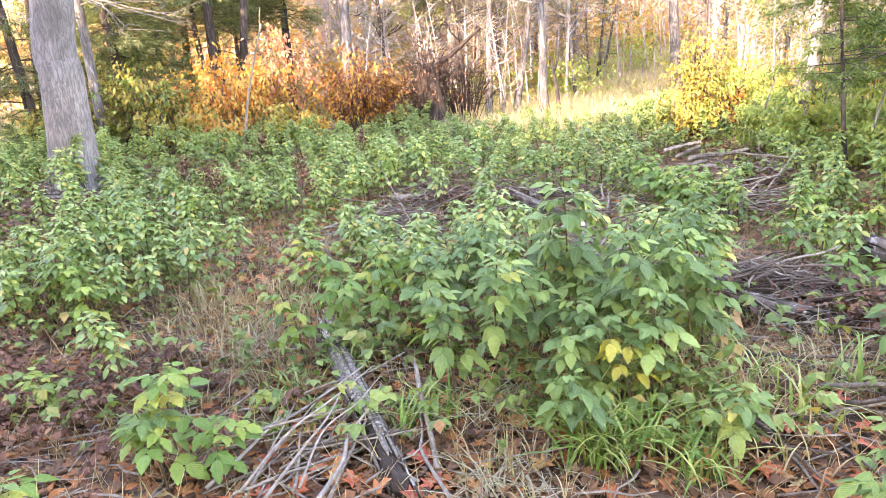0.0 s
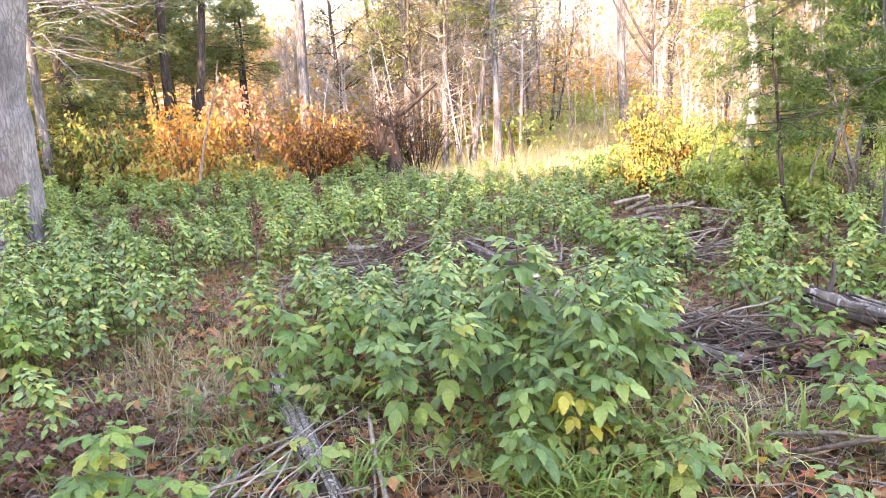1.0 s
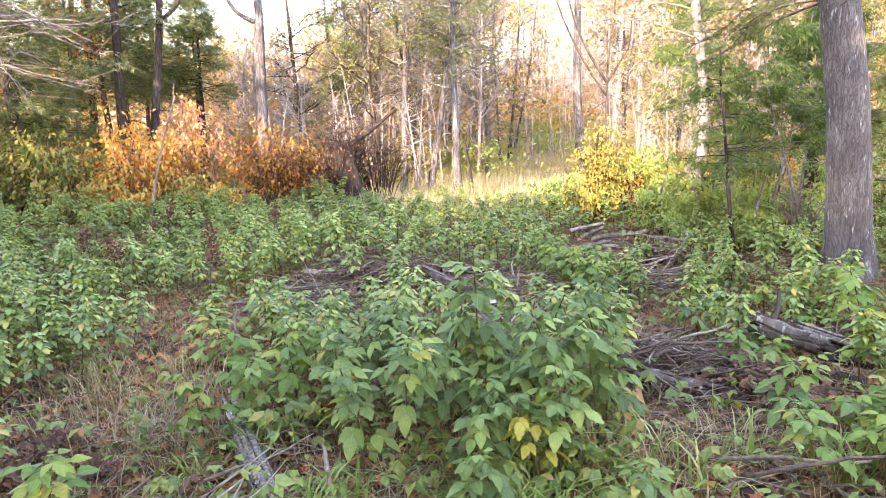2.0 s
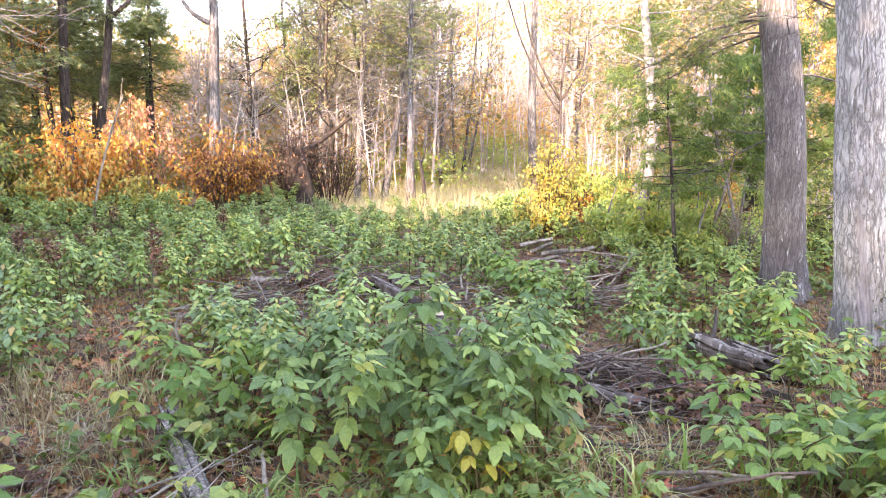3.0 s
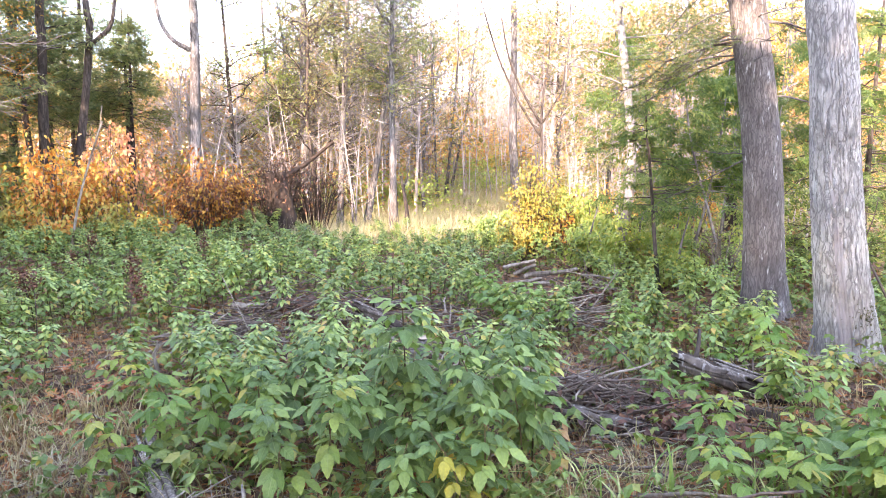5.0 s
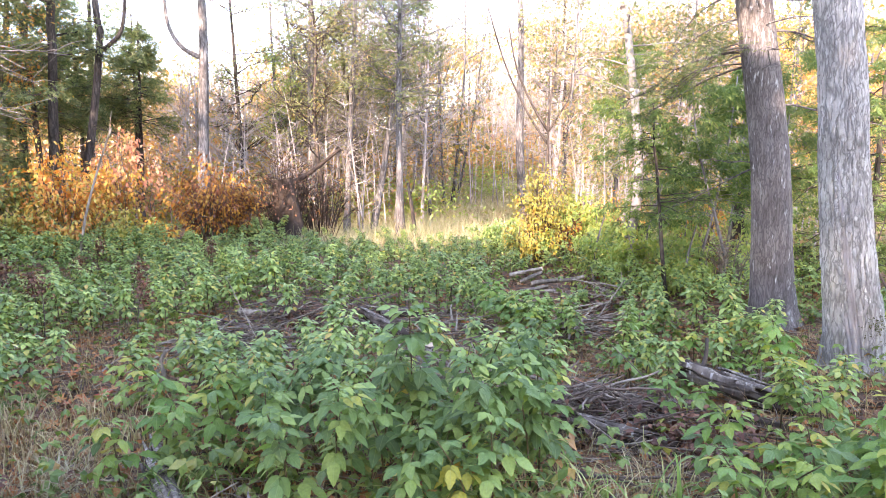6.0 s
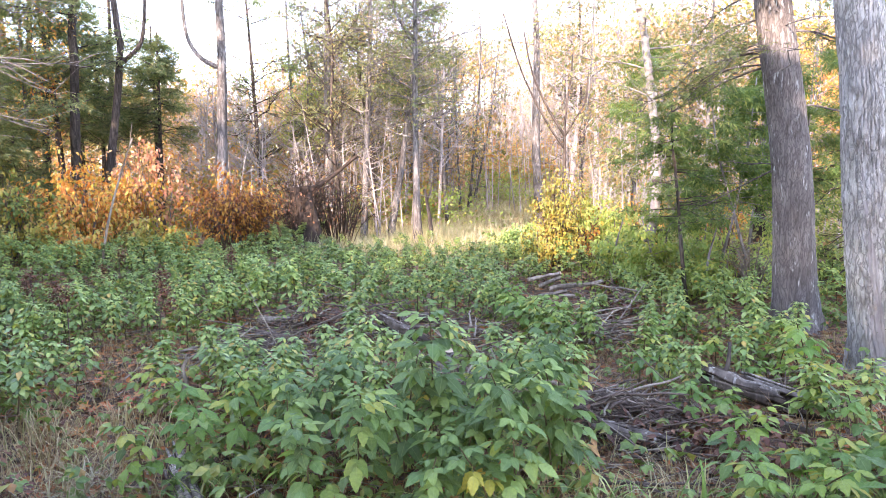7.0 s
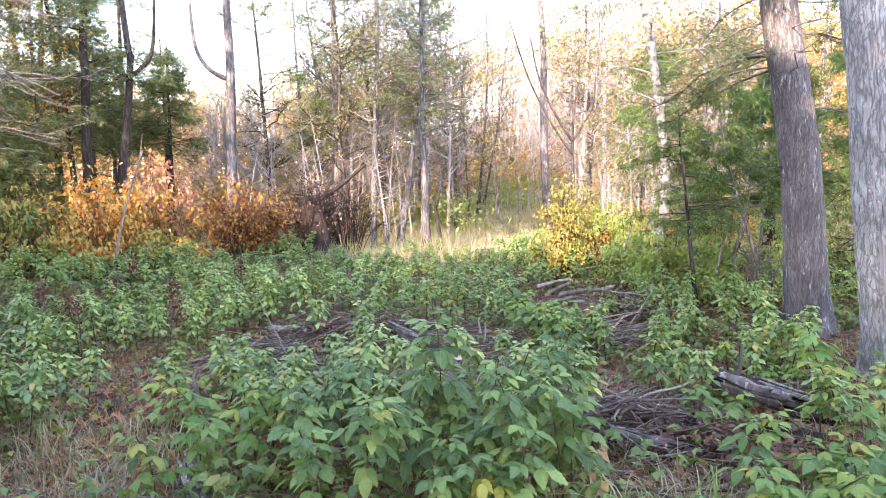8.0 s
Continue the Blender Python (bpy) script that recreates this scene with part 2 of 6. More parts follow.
def ground_mat():
    m, nt, p = nodes_of("leaf_litter_ground")
    geo = nt.nodes.new("ShaderNodeNewGeometry")
    v = nt.nodes.new("ShaderNodeTexVoronoi")
    v.inputs["Scale"].default_value = 24.0
    w = put(nt, "ShaderNodeTexNoise", Scale=9.0, Detail=4.0)
    nt.links.new(geo.outputs["Position"], w.inputs["Vector"])
    bend = mixed(nt, geo.outputs["Position"], w.outputs["Color"], 0.06)
    nt.links.new(bend, v.inputs["Vector"])
    sep = nt.nodes.new("ShaderNodeSeparateColor")
    nt.links.new(v.outputs["Color"], sep.inputs[0])
    leaf = ramp(nt, sep.outputs[0], [(0.0, (0.06, 0.032, 0.02)), (0.4, (0.12, 0.06, 0.034)), (0.7, (0.2, 0.095, 0.05)), (0.9, (0.26, 0.11, 0.045)), (1.0, (0.28, 0.18, 0.1))]).outputs[0]
    soil = put(nt, "ShaderNodeTexNoise", Scale=2.3, Detail=8.0, Roughness=0.7)
    nt.links.new(geo.outputs["Position"], soil.inputs["Vector"])
    near = mixed(nt, leaf, (0.045, 0.029, 0.018), ramp(nt, soil.outputs[0], [(0.48, (0, 0, 0)), (0.62, (0.8, 0.8, 0.8))]).outputs[0])
    # farther up the slope the floor is bright fallen leaves and dry grass
    far = put(nt, "ShaderNodeTexNoise", Scale=0.35, Detail=8.0, Roughness=0.7)
    nt.links.new(geo.outputs["Position"], far.inputs["Vector"])
    hill = ramp(nt, far.outputs[0], [(0.32, (0.14, 0.14, 0.06)), (0.45, (0.24, 0.19, 0.095)), (0.56, (0.28, 0.17, 0.075)), (0.7, (0.28, 0.125, 0.06))]).outputs[0]
    xyz = nt.nodes.new("ShaderNodeSeparateXYZ")
    nt.links.new(geo.outputs["Position"], xyz.inputs[0])
    span = nt.nodes.new("ShaderNodeMapRange")
    span.inputs[1].default_value, span.inputs[2].default_value = 14.0, 19.0
    nt.links.new(xyz.outputs[1], span.inputs[0])
    col = mixed(nt, near, hill, span.outputs[0])
    nt.links.new(col, p.inputs["Base Color"])
    b = put(nt, "ShaderNodeBump", Strength=0.7, Distance=0.03)
    nt.links.new(v.outputs["Distance"], b.inputs["Height"])
    nt.links.new(b.outputs[0], p.inputs["Normal"])
    p.inputs["Roughness"].default_value = 0.9
    return m


M_GROUND = ground_mat()


# ---- mesh tools ----
class Soup:
    """Collects vertices, faces and leaf coordinates for one mesh."""

    def __init__(self):
        self.v, self.f, self.uv, self.n = [], [], [], 0

    def add(self, verts, faces, uv=None):
        verts = np.asarray(verts, float).reshape(-1, 3)
        self.v.append(verts)
        self.uv.append(np.zeros((len(verts), 2)) if uv is None else np.asarray(uv, float))
        self.f.extend([tuple(i + self.n for i in f) for f in faces])
        self.n += len(verts)

    def scatter(self, shape, places, turns, sizes):
        """Many copies of one small shape (verts, faces, uv): places (n,3), turns (n,3,3), sizes (n,) or (n,3)."""
        v, f, uv = shape
        v = np.asarray(v, float)
        count = len(places)
        if not count:
            return
        sizes = np.asarray(sizes, float)
        sizes = sizes[:, None] if sizes.ndim == 1 else sizes
        local = v[None] * sizes[:, None, :]
        out = np.einsum("nij,nkj->nki", turns, local) + np.asarray(places)[:, None, :]
        self.v.append(out.reshape(-1, 3))
        self.uv.append(np.tile(np.asarray(uv, float), (count, 1)))
        base = self.n + np.arange(count)[:, None] * len(v)
        for face in f:
            self.f.extend(map(tuple, (base + np.array(face)[None]).tolist()))
        self.n += count * len(v)

    def mesh(self, name, material, smooth=False, more=()):
        me = bpy.data.meshes.new(name)
        verts = np.concatenate(self.v) if self.v else np.zeros((0, 3))
        me.from_pydata(verts.tolist(), [], self.f)
        uv = np.concatenate(self.uv) if self.uv else np.zeros((0, 2))
        layer = me.uv_layers.new(name="UVMap")
        idx = np.empty(len(me.loops), int)
        me.loops.foreach_get("vertex_index", idx)
        layer.data.foreach_set("uv", uv[idx].astype(np.float32).ravel())
        me.materials.append(material)
        for extra in more:
            me.materials.append(extra)
        if smooth:
            me.polygons.foreach_set("use_smooth", [True] * len(me.polygons))
        me.update()
        return me


def thing(name, at=(0, 0, 0), label="", category="", group="", kind=""):
    ob = new(name)
    ob.empty_display_size = 0.1
    ob.location = at
    return tagged(ob, label, category, group, kind)


JOINED = {"branches": "branchwork", "dead_branches": "dead_branchwork", "stems": "stemwork", "blades": "blade_tuft", "crown": "crown", "foliage": "foliage"}


def part(name, soup, material, parent, label="", smooth=False, m=None):
    me = soup if isinstance(soup, bpy.types.Mesh) else soup.mesh(name, material, smooth)
    ob = new(JOINED.get(name, name), me)
    ob.parent = parent
    if name in JOINED:
        ob["kind"] = "stuff"
    if m is not None:
        ob.matrix_basis = m
    if label:
        ob["label"] = label
    return ob


def turns(n, yaw=None, tilt=(0, 60), spin=True, r=None):
    """n random turns: yaw about z, a lean of so many degrees, a roll."""
    r = r or rng
    a = r.uniform(0, 2 * np.pi, n) if yaw is None else np.asarray(yaw)
    b = np.radians(r.uniform(*tilt, n))
    c = r.uniform(-0.6, 0.6, n) if spin else np.zeros(n)
    ca, sa, cb, sb, cc, sc = np.cos(a), np.sin(a), np.cos(b), np.sin(b), np.cos(c), np.sin(c)
    z, o = np.zeros(n), np.ones(n)
    rz = np.stack([ca, -sa, z, sa, ca, z, z, z, o], 1).reshape(-1, 3, 3)
    ry = np.stack([cb, z, sb, z, o, z, -sb, z, cb], 1).reshape(-1, 3, 3)
    rx = np.stack([o, z, z, z, cc, -sc, z, sc, cc], 1).reshape(-1, 3, 3)
    return rz @ ry @ rx


def smooth_path(points, steps):
    """A rounded line (Catmull-Rom) through points."""
    p = np.asarray(points, float)
    if len(p) == 2:
        return p[0] + np.linspace(0, 1, steps)[:, None] * (p[1] - p[0])
    q = np.vstack([2 * p[0] - p[1], p, 2 * p[-1] - p[-2]])
    out = []
    for u in np.linspace(0, len(p) - 1, steps):
        i = min(int(u), len(p) - 2)
        t = u - i
        a, b, c, d = q[i], q[i + 1], q[i + 2], q[i + 3]
        out.append(0.5 * (2 * b + (c - a) * t + (2 * a - 5 * b + 4 * c - d) * t * t + (3 * b - a - 3 * c + d) * t ** 3))
    return np.array(out)


def tube(soup, path, radii, seg=8, bumps=None, caps=True):
    """A round stem along path; bumps(angle, distance, point) gives a change of radius."""
    path = np.asarray(path, float)
    radii = np.broadcast_to(radii, len(path))
    d = np.gradient(path, axis=0)
    d /= np.linalg.norm(d, axis=1)[:, None] + 1e-9
    side = np.cross(d, (0.31, 0.95, 0.05))
    small = np.linalg.norm(side, axis=1) < 0.2
    side[small] = np.cross(d[small], (1, 0, 0.1))
    side /= np.linalg.norm(side, axis=1)[:, None]
    up = np.cross(side, d)
    run = np.r_[0, np.cumsum(np.linalg.norm(np.diff(path, axis=0), axis=1))]
    a = np.linspace(0, 2 * np.pi, seg, endpoint=False)
    v = []
    for i in range(len(path)):
        r = radii[i] + (np.array([bumps(x, run[i], path[i]) for x in a]) if bumps else 0)
        r = np.broadcast_to(r, seg)
        v.append(path[i] + r[:, None] * (np.cos(a)[:, None] * side[i] + np.sin(a)[:, None] * up[i]))
    v = np.concatenate(v)
    f = [(i * seg + j, i * seg + (j + 1) % seg, (i + 1) * seg + (j + 1) % seg, (i + 1) * seg + j) for i in range(len(path) - 1) for j in range(seg)]
    if caps:
        f.append(tuple(range(seg - 1, -1, -1)))
        f.append(tuple((len(path) - 1) * seg + j for j in range(seg)))
    soup.add(v, f)


def leaflet(length, width, stations=7, fold=0.25, droop=0.25, teeth=0.0, widest=0.38):
    """One leaf blade along +x: midrib, two folded halves, a drooping tip and a toothed rim."""
    u = np.linspace(0, 1, stations)
    w = np.where(u < widest, np.sin(np.minimum(u / widest, 1) * np.pi / 2) ** 0.8, np.abs(np.cos(np.maximum(u - widest, 0) / (1 - widest) * np.pi / 2)) ** 0.85)
    w = np.maximum(w, 0.02) * width / 2
    w = w * (1 + teeth * np.where(np.arange(stations) % 2, 1, -1) * (u > 0.05) * (u < 0.95))
    z = -droop * length * u ** 2
    mid = np.stack([u * length, 0 * u, z], 1)
    lf = np.stack([u * length - 0.03 * length * (teeth > 0), w, z + fold * w], 1)
    rt = np.stack([u * length - 0.03 * length * (teeth > 0), -w, z + fold * w], 1)
    v = np.concatenate([mid, lf, rt])
    s = stations
    f = [(i, i + 1, s + i + 1, s + i) for i in range(s - 1)] + [(i + 1, i, 2 * s + i, 2 * s + i + 1) for i in range(s - 1)]
    uv = np.concatenate([np.stack([u, 0 * u], 1), np.stack([u, w / width * 2], 1), np.stack([u, -w / width * 2], 1)])
    return v, f, uv


def turned(v, rx=0, ry=0, rz=0, move=(0, 0, 0), size=1.0):
    m = np.array(Euler([radians(a) for a in (rx, ry, rz)]).to_matrix())
    return (np.asarray(v) * size) @ m.T + np.asarray(move)


def compound_leaf(n, stations, teeth, r, length=0.1, lean=0):
    """A raspberry leaf: a stalk with three or five leaflets."""
    s = Soup()
    stalk = length * r.uniform(0.9, 1.3)
    tube(s, [(0, 0, 0), (stalk * 0.5, 0, 0.006), (stalk, 0, 0)], [0.0018, 0.0014, 0.001], 3, caps=False)
    spots = [(stalk, 0, 1.0)]
    for k in range((n - 1) // 2):
        for side in (1, -1):
            spots.append((stalk - 0.42 * length * (k + 1) + r.uniform(-0.05, 0.05) * length, side * (58 + 10 * k + r.uniform(-10, 10)), 0.9 - 0.12 * k))
    for x, yaw, size in spots:
        v, f, uv = leaflet(length * size, length * size * r.uniform(0.56, 0.68), stations, r.uniform(0.05, 0.25), r.uniform(0.16, 0.42), teeth, 0.34)
        s.add(turned(v, r.uniform(-14, 14), r.uniform(-4, 14) + lean, yaw, (x, 0, 0)), f, uv)
    return s


def spray_shape(fingers=5, spread=70):
    """A flat cedar spray: narrow fingers from one stalk."""
    v, f = [], []
    for k in range(fingers):
        a = radians(spread * (k / (fingers - 1) - 0.5) * 2)
        ln = 1.0 - 0.35 * abs(k / (fingers - 1) - 0.5) * 2
        st = 0.32 * (1 - abs(k / (fingers - 1) - 0.5))
        d, n = np.array([math.cos(a), math.sin(a), 0]), np.array([-math.sin(a), math.cos(a), 0])
        o = np.array([st, 0, 0])
        base = len(v)
        drop = np.array([0, 0, -0.12 * ln])
        v += [o - 0.035 * n, o + d * ln * 0.55 - 0.085 * n, o + d * ln * 0.95 + drop, o + d * ln * 0.55 + 0.085 * n, ]
        f.append((base, base + 1, base + 2, base + 3))
    v = np.array(v)
    return v, f, np.zeros((len(v), 2))


SPRAY = spray_shape(4, 60)
KITE = (np.array([(0, 0, 0), (0.45, -0.3, 0.05), (1, 0, -0.12), (0.45, 0.3, 0.05)]), [(0, 1, 2), (0, 2, 3)], np.zeros((4, 2)))
OVAL = leaflet(1.0, 0.55, 4, 0.25, 0.25)
BLADE = (np.array([(0, -0.5, 0), (0, 0.5, 0), (0.1, -0.4, 0.55), (0.1, 0.4, 0.55), (0.42, 0, 1.0)]), [(0, 1, 3, 2), (2, 3, 4)], np.zeros((5, 2)))


def maple_shape():
    """A lobed fallen leaf, a little curled."""
    pts = []
    for k, (a, r) in enumerate([(-165, 0.25), (-140, 0.6), (-105, 0.34), (-75, 0.85), (-42, 0.42), (-22, 0.75), (0, 1.0), (22, 0.75), (42, 0.42), (75, 0.85), (105, 0.34), (140, 0.6), (165, 0.25)]):
        pts.append((math.cos(radians(a)) * r, math.sin(radians(a)) * r, 0.16 * r * r * (1 if k % 2 else -0.4)))
    v = np.array([(0, 0, 0)] + pts)
    f = [(0, k + 1, k + 2) for k in range(len(pts) - 1)]
    return v, f, v[:, :2] * 0.5


MAPLE = maple_shape()


def hill_z(x, y):
    """The ground: nearly level clearing, a rise up to the right far behind."""
    s = lambda a: np.clip(a, 0, 1) ** 2 * (3 - 2 * np.clip(a, 0, 1))  # noqa: E731
    x, y = np.asarray(x, float), np.asarray(y, float)
    z = 0.05 * np.sin(x * 1.3 + 0.6 * y) + 0.04 * np.sin(0.9 * y - 0.7 * x + 1) + 0.02 * np.sin(3.1 * x + 2.3 * y)
    z = z * s((np.hypot(x, y) - 0.6) / 3)
    z = z + 0.25 * s((-x - 3.5) / 4) * s((12 - y) / 6)
    return z + s((y - 19) / 60) * (1.5 + 10.5 * s((x + 26) / 40))


def on_ground(x, y, dz=0.0):
    return (float(x), float(y), float(hill_z(x, y)) + dz)


# ---- ground ----
def build_ground():
    rings = np.r_[np.linspace(0, 12, 60), np.linspace(12.6, 40, 50), np.linspace(42, 120, 30), np.linspace(130, 600, 14)]
    seg = 140
    a = np.linspace(0, 2 * np.pi, seg, endpoint=False)
    v = [(0, 0, 0)]
    for r in rings[1:]:
        x, y = r * np.cos(a), r * np.sin(a)
        v += list(zip(x, y, hill_z(x, y)))
    f = [(0, 1 + j, 1 + (j + 1) % seg) for j in range(seg)]
    for i in range(len(rings) - 2):
        b = 1 + i * seg
        f += [(b + j, b + seg + j, b + seg + (j + 1) % seg, b + (j + 1) % seg) for j in range(seg)]
    s = Soup()
    s.add(v, f)
    ob = new("ground", s.mesh("ground", M_GROUND, True))
    tagged(ob, "brown forest floor of fallen leaves, soil and dry grass", "ground", kind="structure")


build_ground()


# ---- trees ----
def limbs(soup, trunk, radii, spec, r, samples):
    """Branches from a trunk line; fills samples with places and headings for leaves."""
    n, (z0, z1), (l0, l1) = spec["n"], spec["z"], spec["len"]
    zs = trunk[:, 2]
    for k in range(n):
        z = r.uniform(z0, z1)
        at = np.array([np.interp(z, zs, trunk[:, i]) for i in range(3)])
        rt = float(np.interp(z, zs, radii))
        yaw = spec["yaw"] + r.uniform(-1, 1) * spec.get("fan", 0.8) if "yaw" in spec else k * 2.4 + r.uniform(-0.5, 0.5)
        taper = 1.0 - spec.get("cone", 0.0) * (z - z0) / max(z1 - z0, 0.1)
        ln = r.uniform(l0, l1) * taper
        rise = radians(spec.get("rise", 10) + r.uniform(-14, 14))
        d = np.array([math.cos(yaw) * math.cos(rise), math.sin(yaw) * math.cos(rise), math.sin(rise)])
        t = np.linspace(0, 1, 6)[:, None]
        wob = np.cumsum(r.normal(0, 0.055 * ln, (6, 3)), 0) * np.linspace(0, 1, 6)[:, None]
        p = at + d * ln * t + np.array([0, 0, 1]) * spec.get("bend", -0.15) * ln * t ** 2 + wob
        thick = min(rt * 0.5, spec.get("thick", 0.012) * (0.6 + ln * 0.5))
        tube(soup, p, np.linspace(thick, thick * 0.25, 6), 5, caps=False)
        for q in p[2:]:
            samples.append((q, yaw))
        for j in range(spec.get("twigs", 4)):
            u = r.uniform(0.25, 1.0)
            i = min(int(u * 5), 4)
            o = p[i] + (p[i + 1] - p[i]) * (u * 5 - i)
            ya = yaw + r.choice([-1, 1]) * r.uniform(0.4, 1.2)
            ri = rise + r.uniform(-0.5, 0.5)
            tl = ln * r.uniform(0.18, 0.45)
            td = np.array([math.cos(ya) * math.cos(ri), math.sin(ya) * math.cos(ri), math.sin(ri)])
            tp = o + td * tl * np.array([[0], [0.5], [1]]) + r.normal(0, 0.04 * tl, (3, 3)) * [[0], [1], [1]]
            tube(soup, tp, [thick * 0.4, thick * 0.28, thick * 0.12], 3, caps=False)
            samples.append((tp[1], ya))
            samples.append((tp[2], ya))


def leaves_at(soup, samples, spec, r):
    """Leaves or sprays set round the sampled twig places."""
    n = spec["n"]
    if not samples:
        return
    pts = np.array([s[0] for s in samples])
    yaw = np.array([s[1] for s in samples])
    pick = r.integers(0, len(pts), n)
    at = pts[pick] + r.normal(0, 1, (n, 3)) * np.array([1, 1, spec.get("flat", 0.6)]) * spec.get("spread", 0.12)
    tn = turns(n, yaw[pick] + r.uniform(-1.3, 1.3, n), spec.get("tilt", (-10, 60)), r=r)
    soup.scatter(spec.get("shape", SPRAY), at, tn, r.uniform(*spec["size"], n))


def furrowed(r0, depth, seed, ridges=44):
    """Narrow wandering ridges of old cedar bark with sharp furrows between them."""
    def f(a, run, p):
        x, y = math.cos(a), math.sin(a)
        n0 = noise.noise((x * 1.6 + seed, y * 1.6, run * 2.2))
        n1 = noise.noise((x * 7 + seed, y * 7, run * 5.0))
        phase = a * ridges / 2 + 3.4 * n0 + 1.3 * n1
        ridge = min(1.0, 2.2 * abs(math.sin(phase)) ** 0.8)
        strip = math.floor(phase / math.pi)
        plate = noise.noise((strip * 3.7, seed, run * 7.0 + strip * 5.3))
        split = 0.6 if abs(plate) < 0.08 else 0.0
        foot = r0 * 0.3 * math.exp(-run / 0.18) * (0.4 + 0.8 * max(0.0, math.sin(a * 5 + seed)))
        return depth * (ridge - 0.6 - split * ridge) + 0.5 * depth * plate + 0.2 * depth * n1 + foot
    return f


def ridged(r0, depth, seed, lump=1.0):
    """Long uneven ridges of bark, deeper furrows between them, and roots spreading at the foot."""
    def f(a, run, p):
        x, y = math.cos(a), math.sin(a)
        n0 = noise.noise((x * 2.5 + seed, y * 2.5, run * 1.1)) * 0.8
        n1 = noise.noise((x * 9 + seed + n0, y * 9 + n0, run * 1.4))
        n2 = noise.noise((x * 20 + seed + n0, y * 20, run * 3.5))
        n3 = noise.noise((x * 1.2 + seed, y * 1.2, run * 0.5))
        foot = r0 * 0.42 * math.exp(-run / 0.2) * (0.5 + 0.8 * max(0.0, math.sin(a * 5 + seed)))
        return depth * (0.9 - 2.6 * abs(n1)) + depth * 0.7 * (0.5 - abs(n2) * 2) + lump * r0 * 0.06 * n3 + foot
    return f


def tree(name, pts, r0, bark, label, top=9.0, branch=(), leaf=(), seg=10, steps=26, depth=0.004, group="", category="tree", taper=0.75, seed=1, extra=(), flare=0.16):
    """A tree: trunk along pts and on to its top, branches and a crown, each a part."""
    r = np.random.default_rng(seed + 100)
    p = np.asarray(pts, float)
    base = p[0] + (p[1] - p[0]) * ((hill_z(p[0][0], p[0][1]) - 0.05 - p[0][2]) / (p[1][2] - p[0][2]))
    line = [base] + [q for q in p if q[2] > base[2] + 0.25]
    if top > line[-1][2] + 0.4:
        d = (line[-1] - line[-2]) / (line[-1][2] - line[-2][2])
        rest = top - line[-1][2]
        line.append(line[-1] + d * rest * 0.5 + np.array([*r.normal(0, 0.05, 2), 0]) * rest * 0.5)
        line.append(line[-1] + np.array([*(d[:2] * 0.4), 1]) * rest * 0.5)
    path = smooth_path(line, steps)
    wave = r.uniform(0, 6.28, 4)
    path[:, 0] += r0 * 0.1 * (np.sin(path[:, 2] * 1.1 + wave[0]) + 0.5 * np.sin(path[:, 2] * 2.7 + wave[1]))
    path[:, 1] += r0 * 0.1 * (np.sin(path[:, 2] * 1.3 + wave[2]) + 0.5 * np.sin(path[:, 2] * 2.3 + wave[3]))
    u = (path[:, 2] - base[2]) / (path[-1, 2] - base[2])
    radii = r0 * (1 - taper * u) * (1 + flare * np.exp(-u * 25))
    ob = thing(name, tuple(base), label, category, group)
    s = Soup()
    tube(s, path - base, radii, seg, (furrowed if seg > 90 else ridged)(r0, depth, seed * 3.7), caps=True)
    part("trunk", s, bark, ob, smooth=True)
    for nm, material, pl, ra in extra:
        e = Soup()
        sp = smooth_path(pl, 12)
        tube(e, sp - base, np.linspace(ra, ra * 0.5, 12), 8, caps=True)
        part(nm, e, material, ob, smooth=True)
    samples = {}
    for i, spec in enumerate(branch):
        e, got = Soup(), []
        limbs(e, path, radii, spec, r, got)
        e.v = [v - base for v in e.v]
        part(spec.get("name", "branches"), e, spec.get("bark", bark), ob, smooth=True)
        samples.setdefault(spec.get("to", 0), []).extend(got)
    for i, spec in enumerate(leaf):
        e = Soup()
        leaves_at(e, samples.get(spec.get("to", 0), []), spec, r)
        e.v = [v - base for v in e.v]
        part("crown", e, spec["mat"], ob, spec.get("label", ""))
    return ob


def dead(n=14, z=(1.0, 5.0), ln=(0.3, 1.1), **kw):
    return dict(n=n, z=z, len=ln, rise=2, bend=-0.3, twigs=6, thick=0.009, name="dead_branches", to=9, **kw)


def green(n, z, ln, to=0, **kw):
    return dict(n=n, z=z, len=ln, to=to, **{**dict(rise=5, bend=-0.12, twigs=6, thick=0.012), **kw})


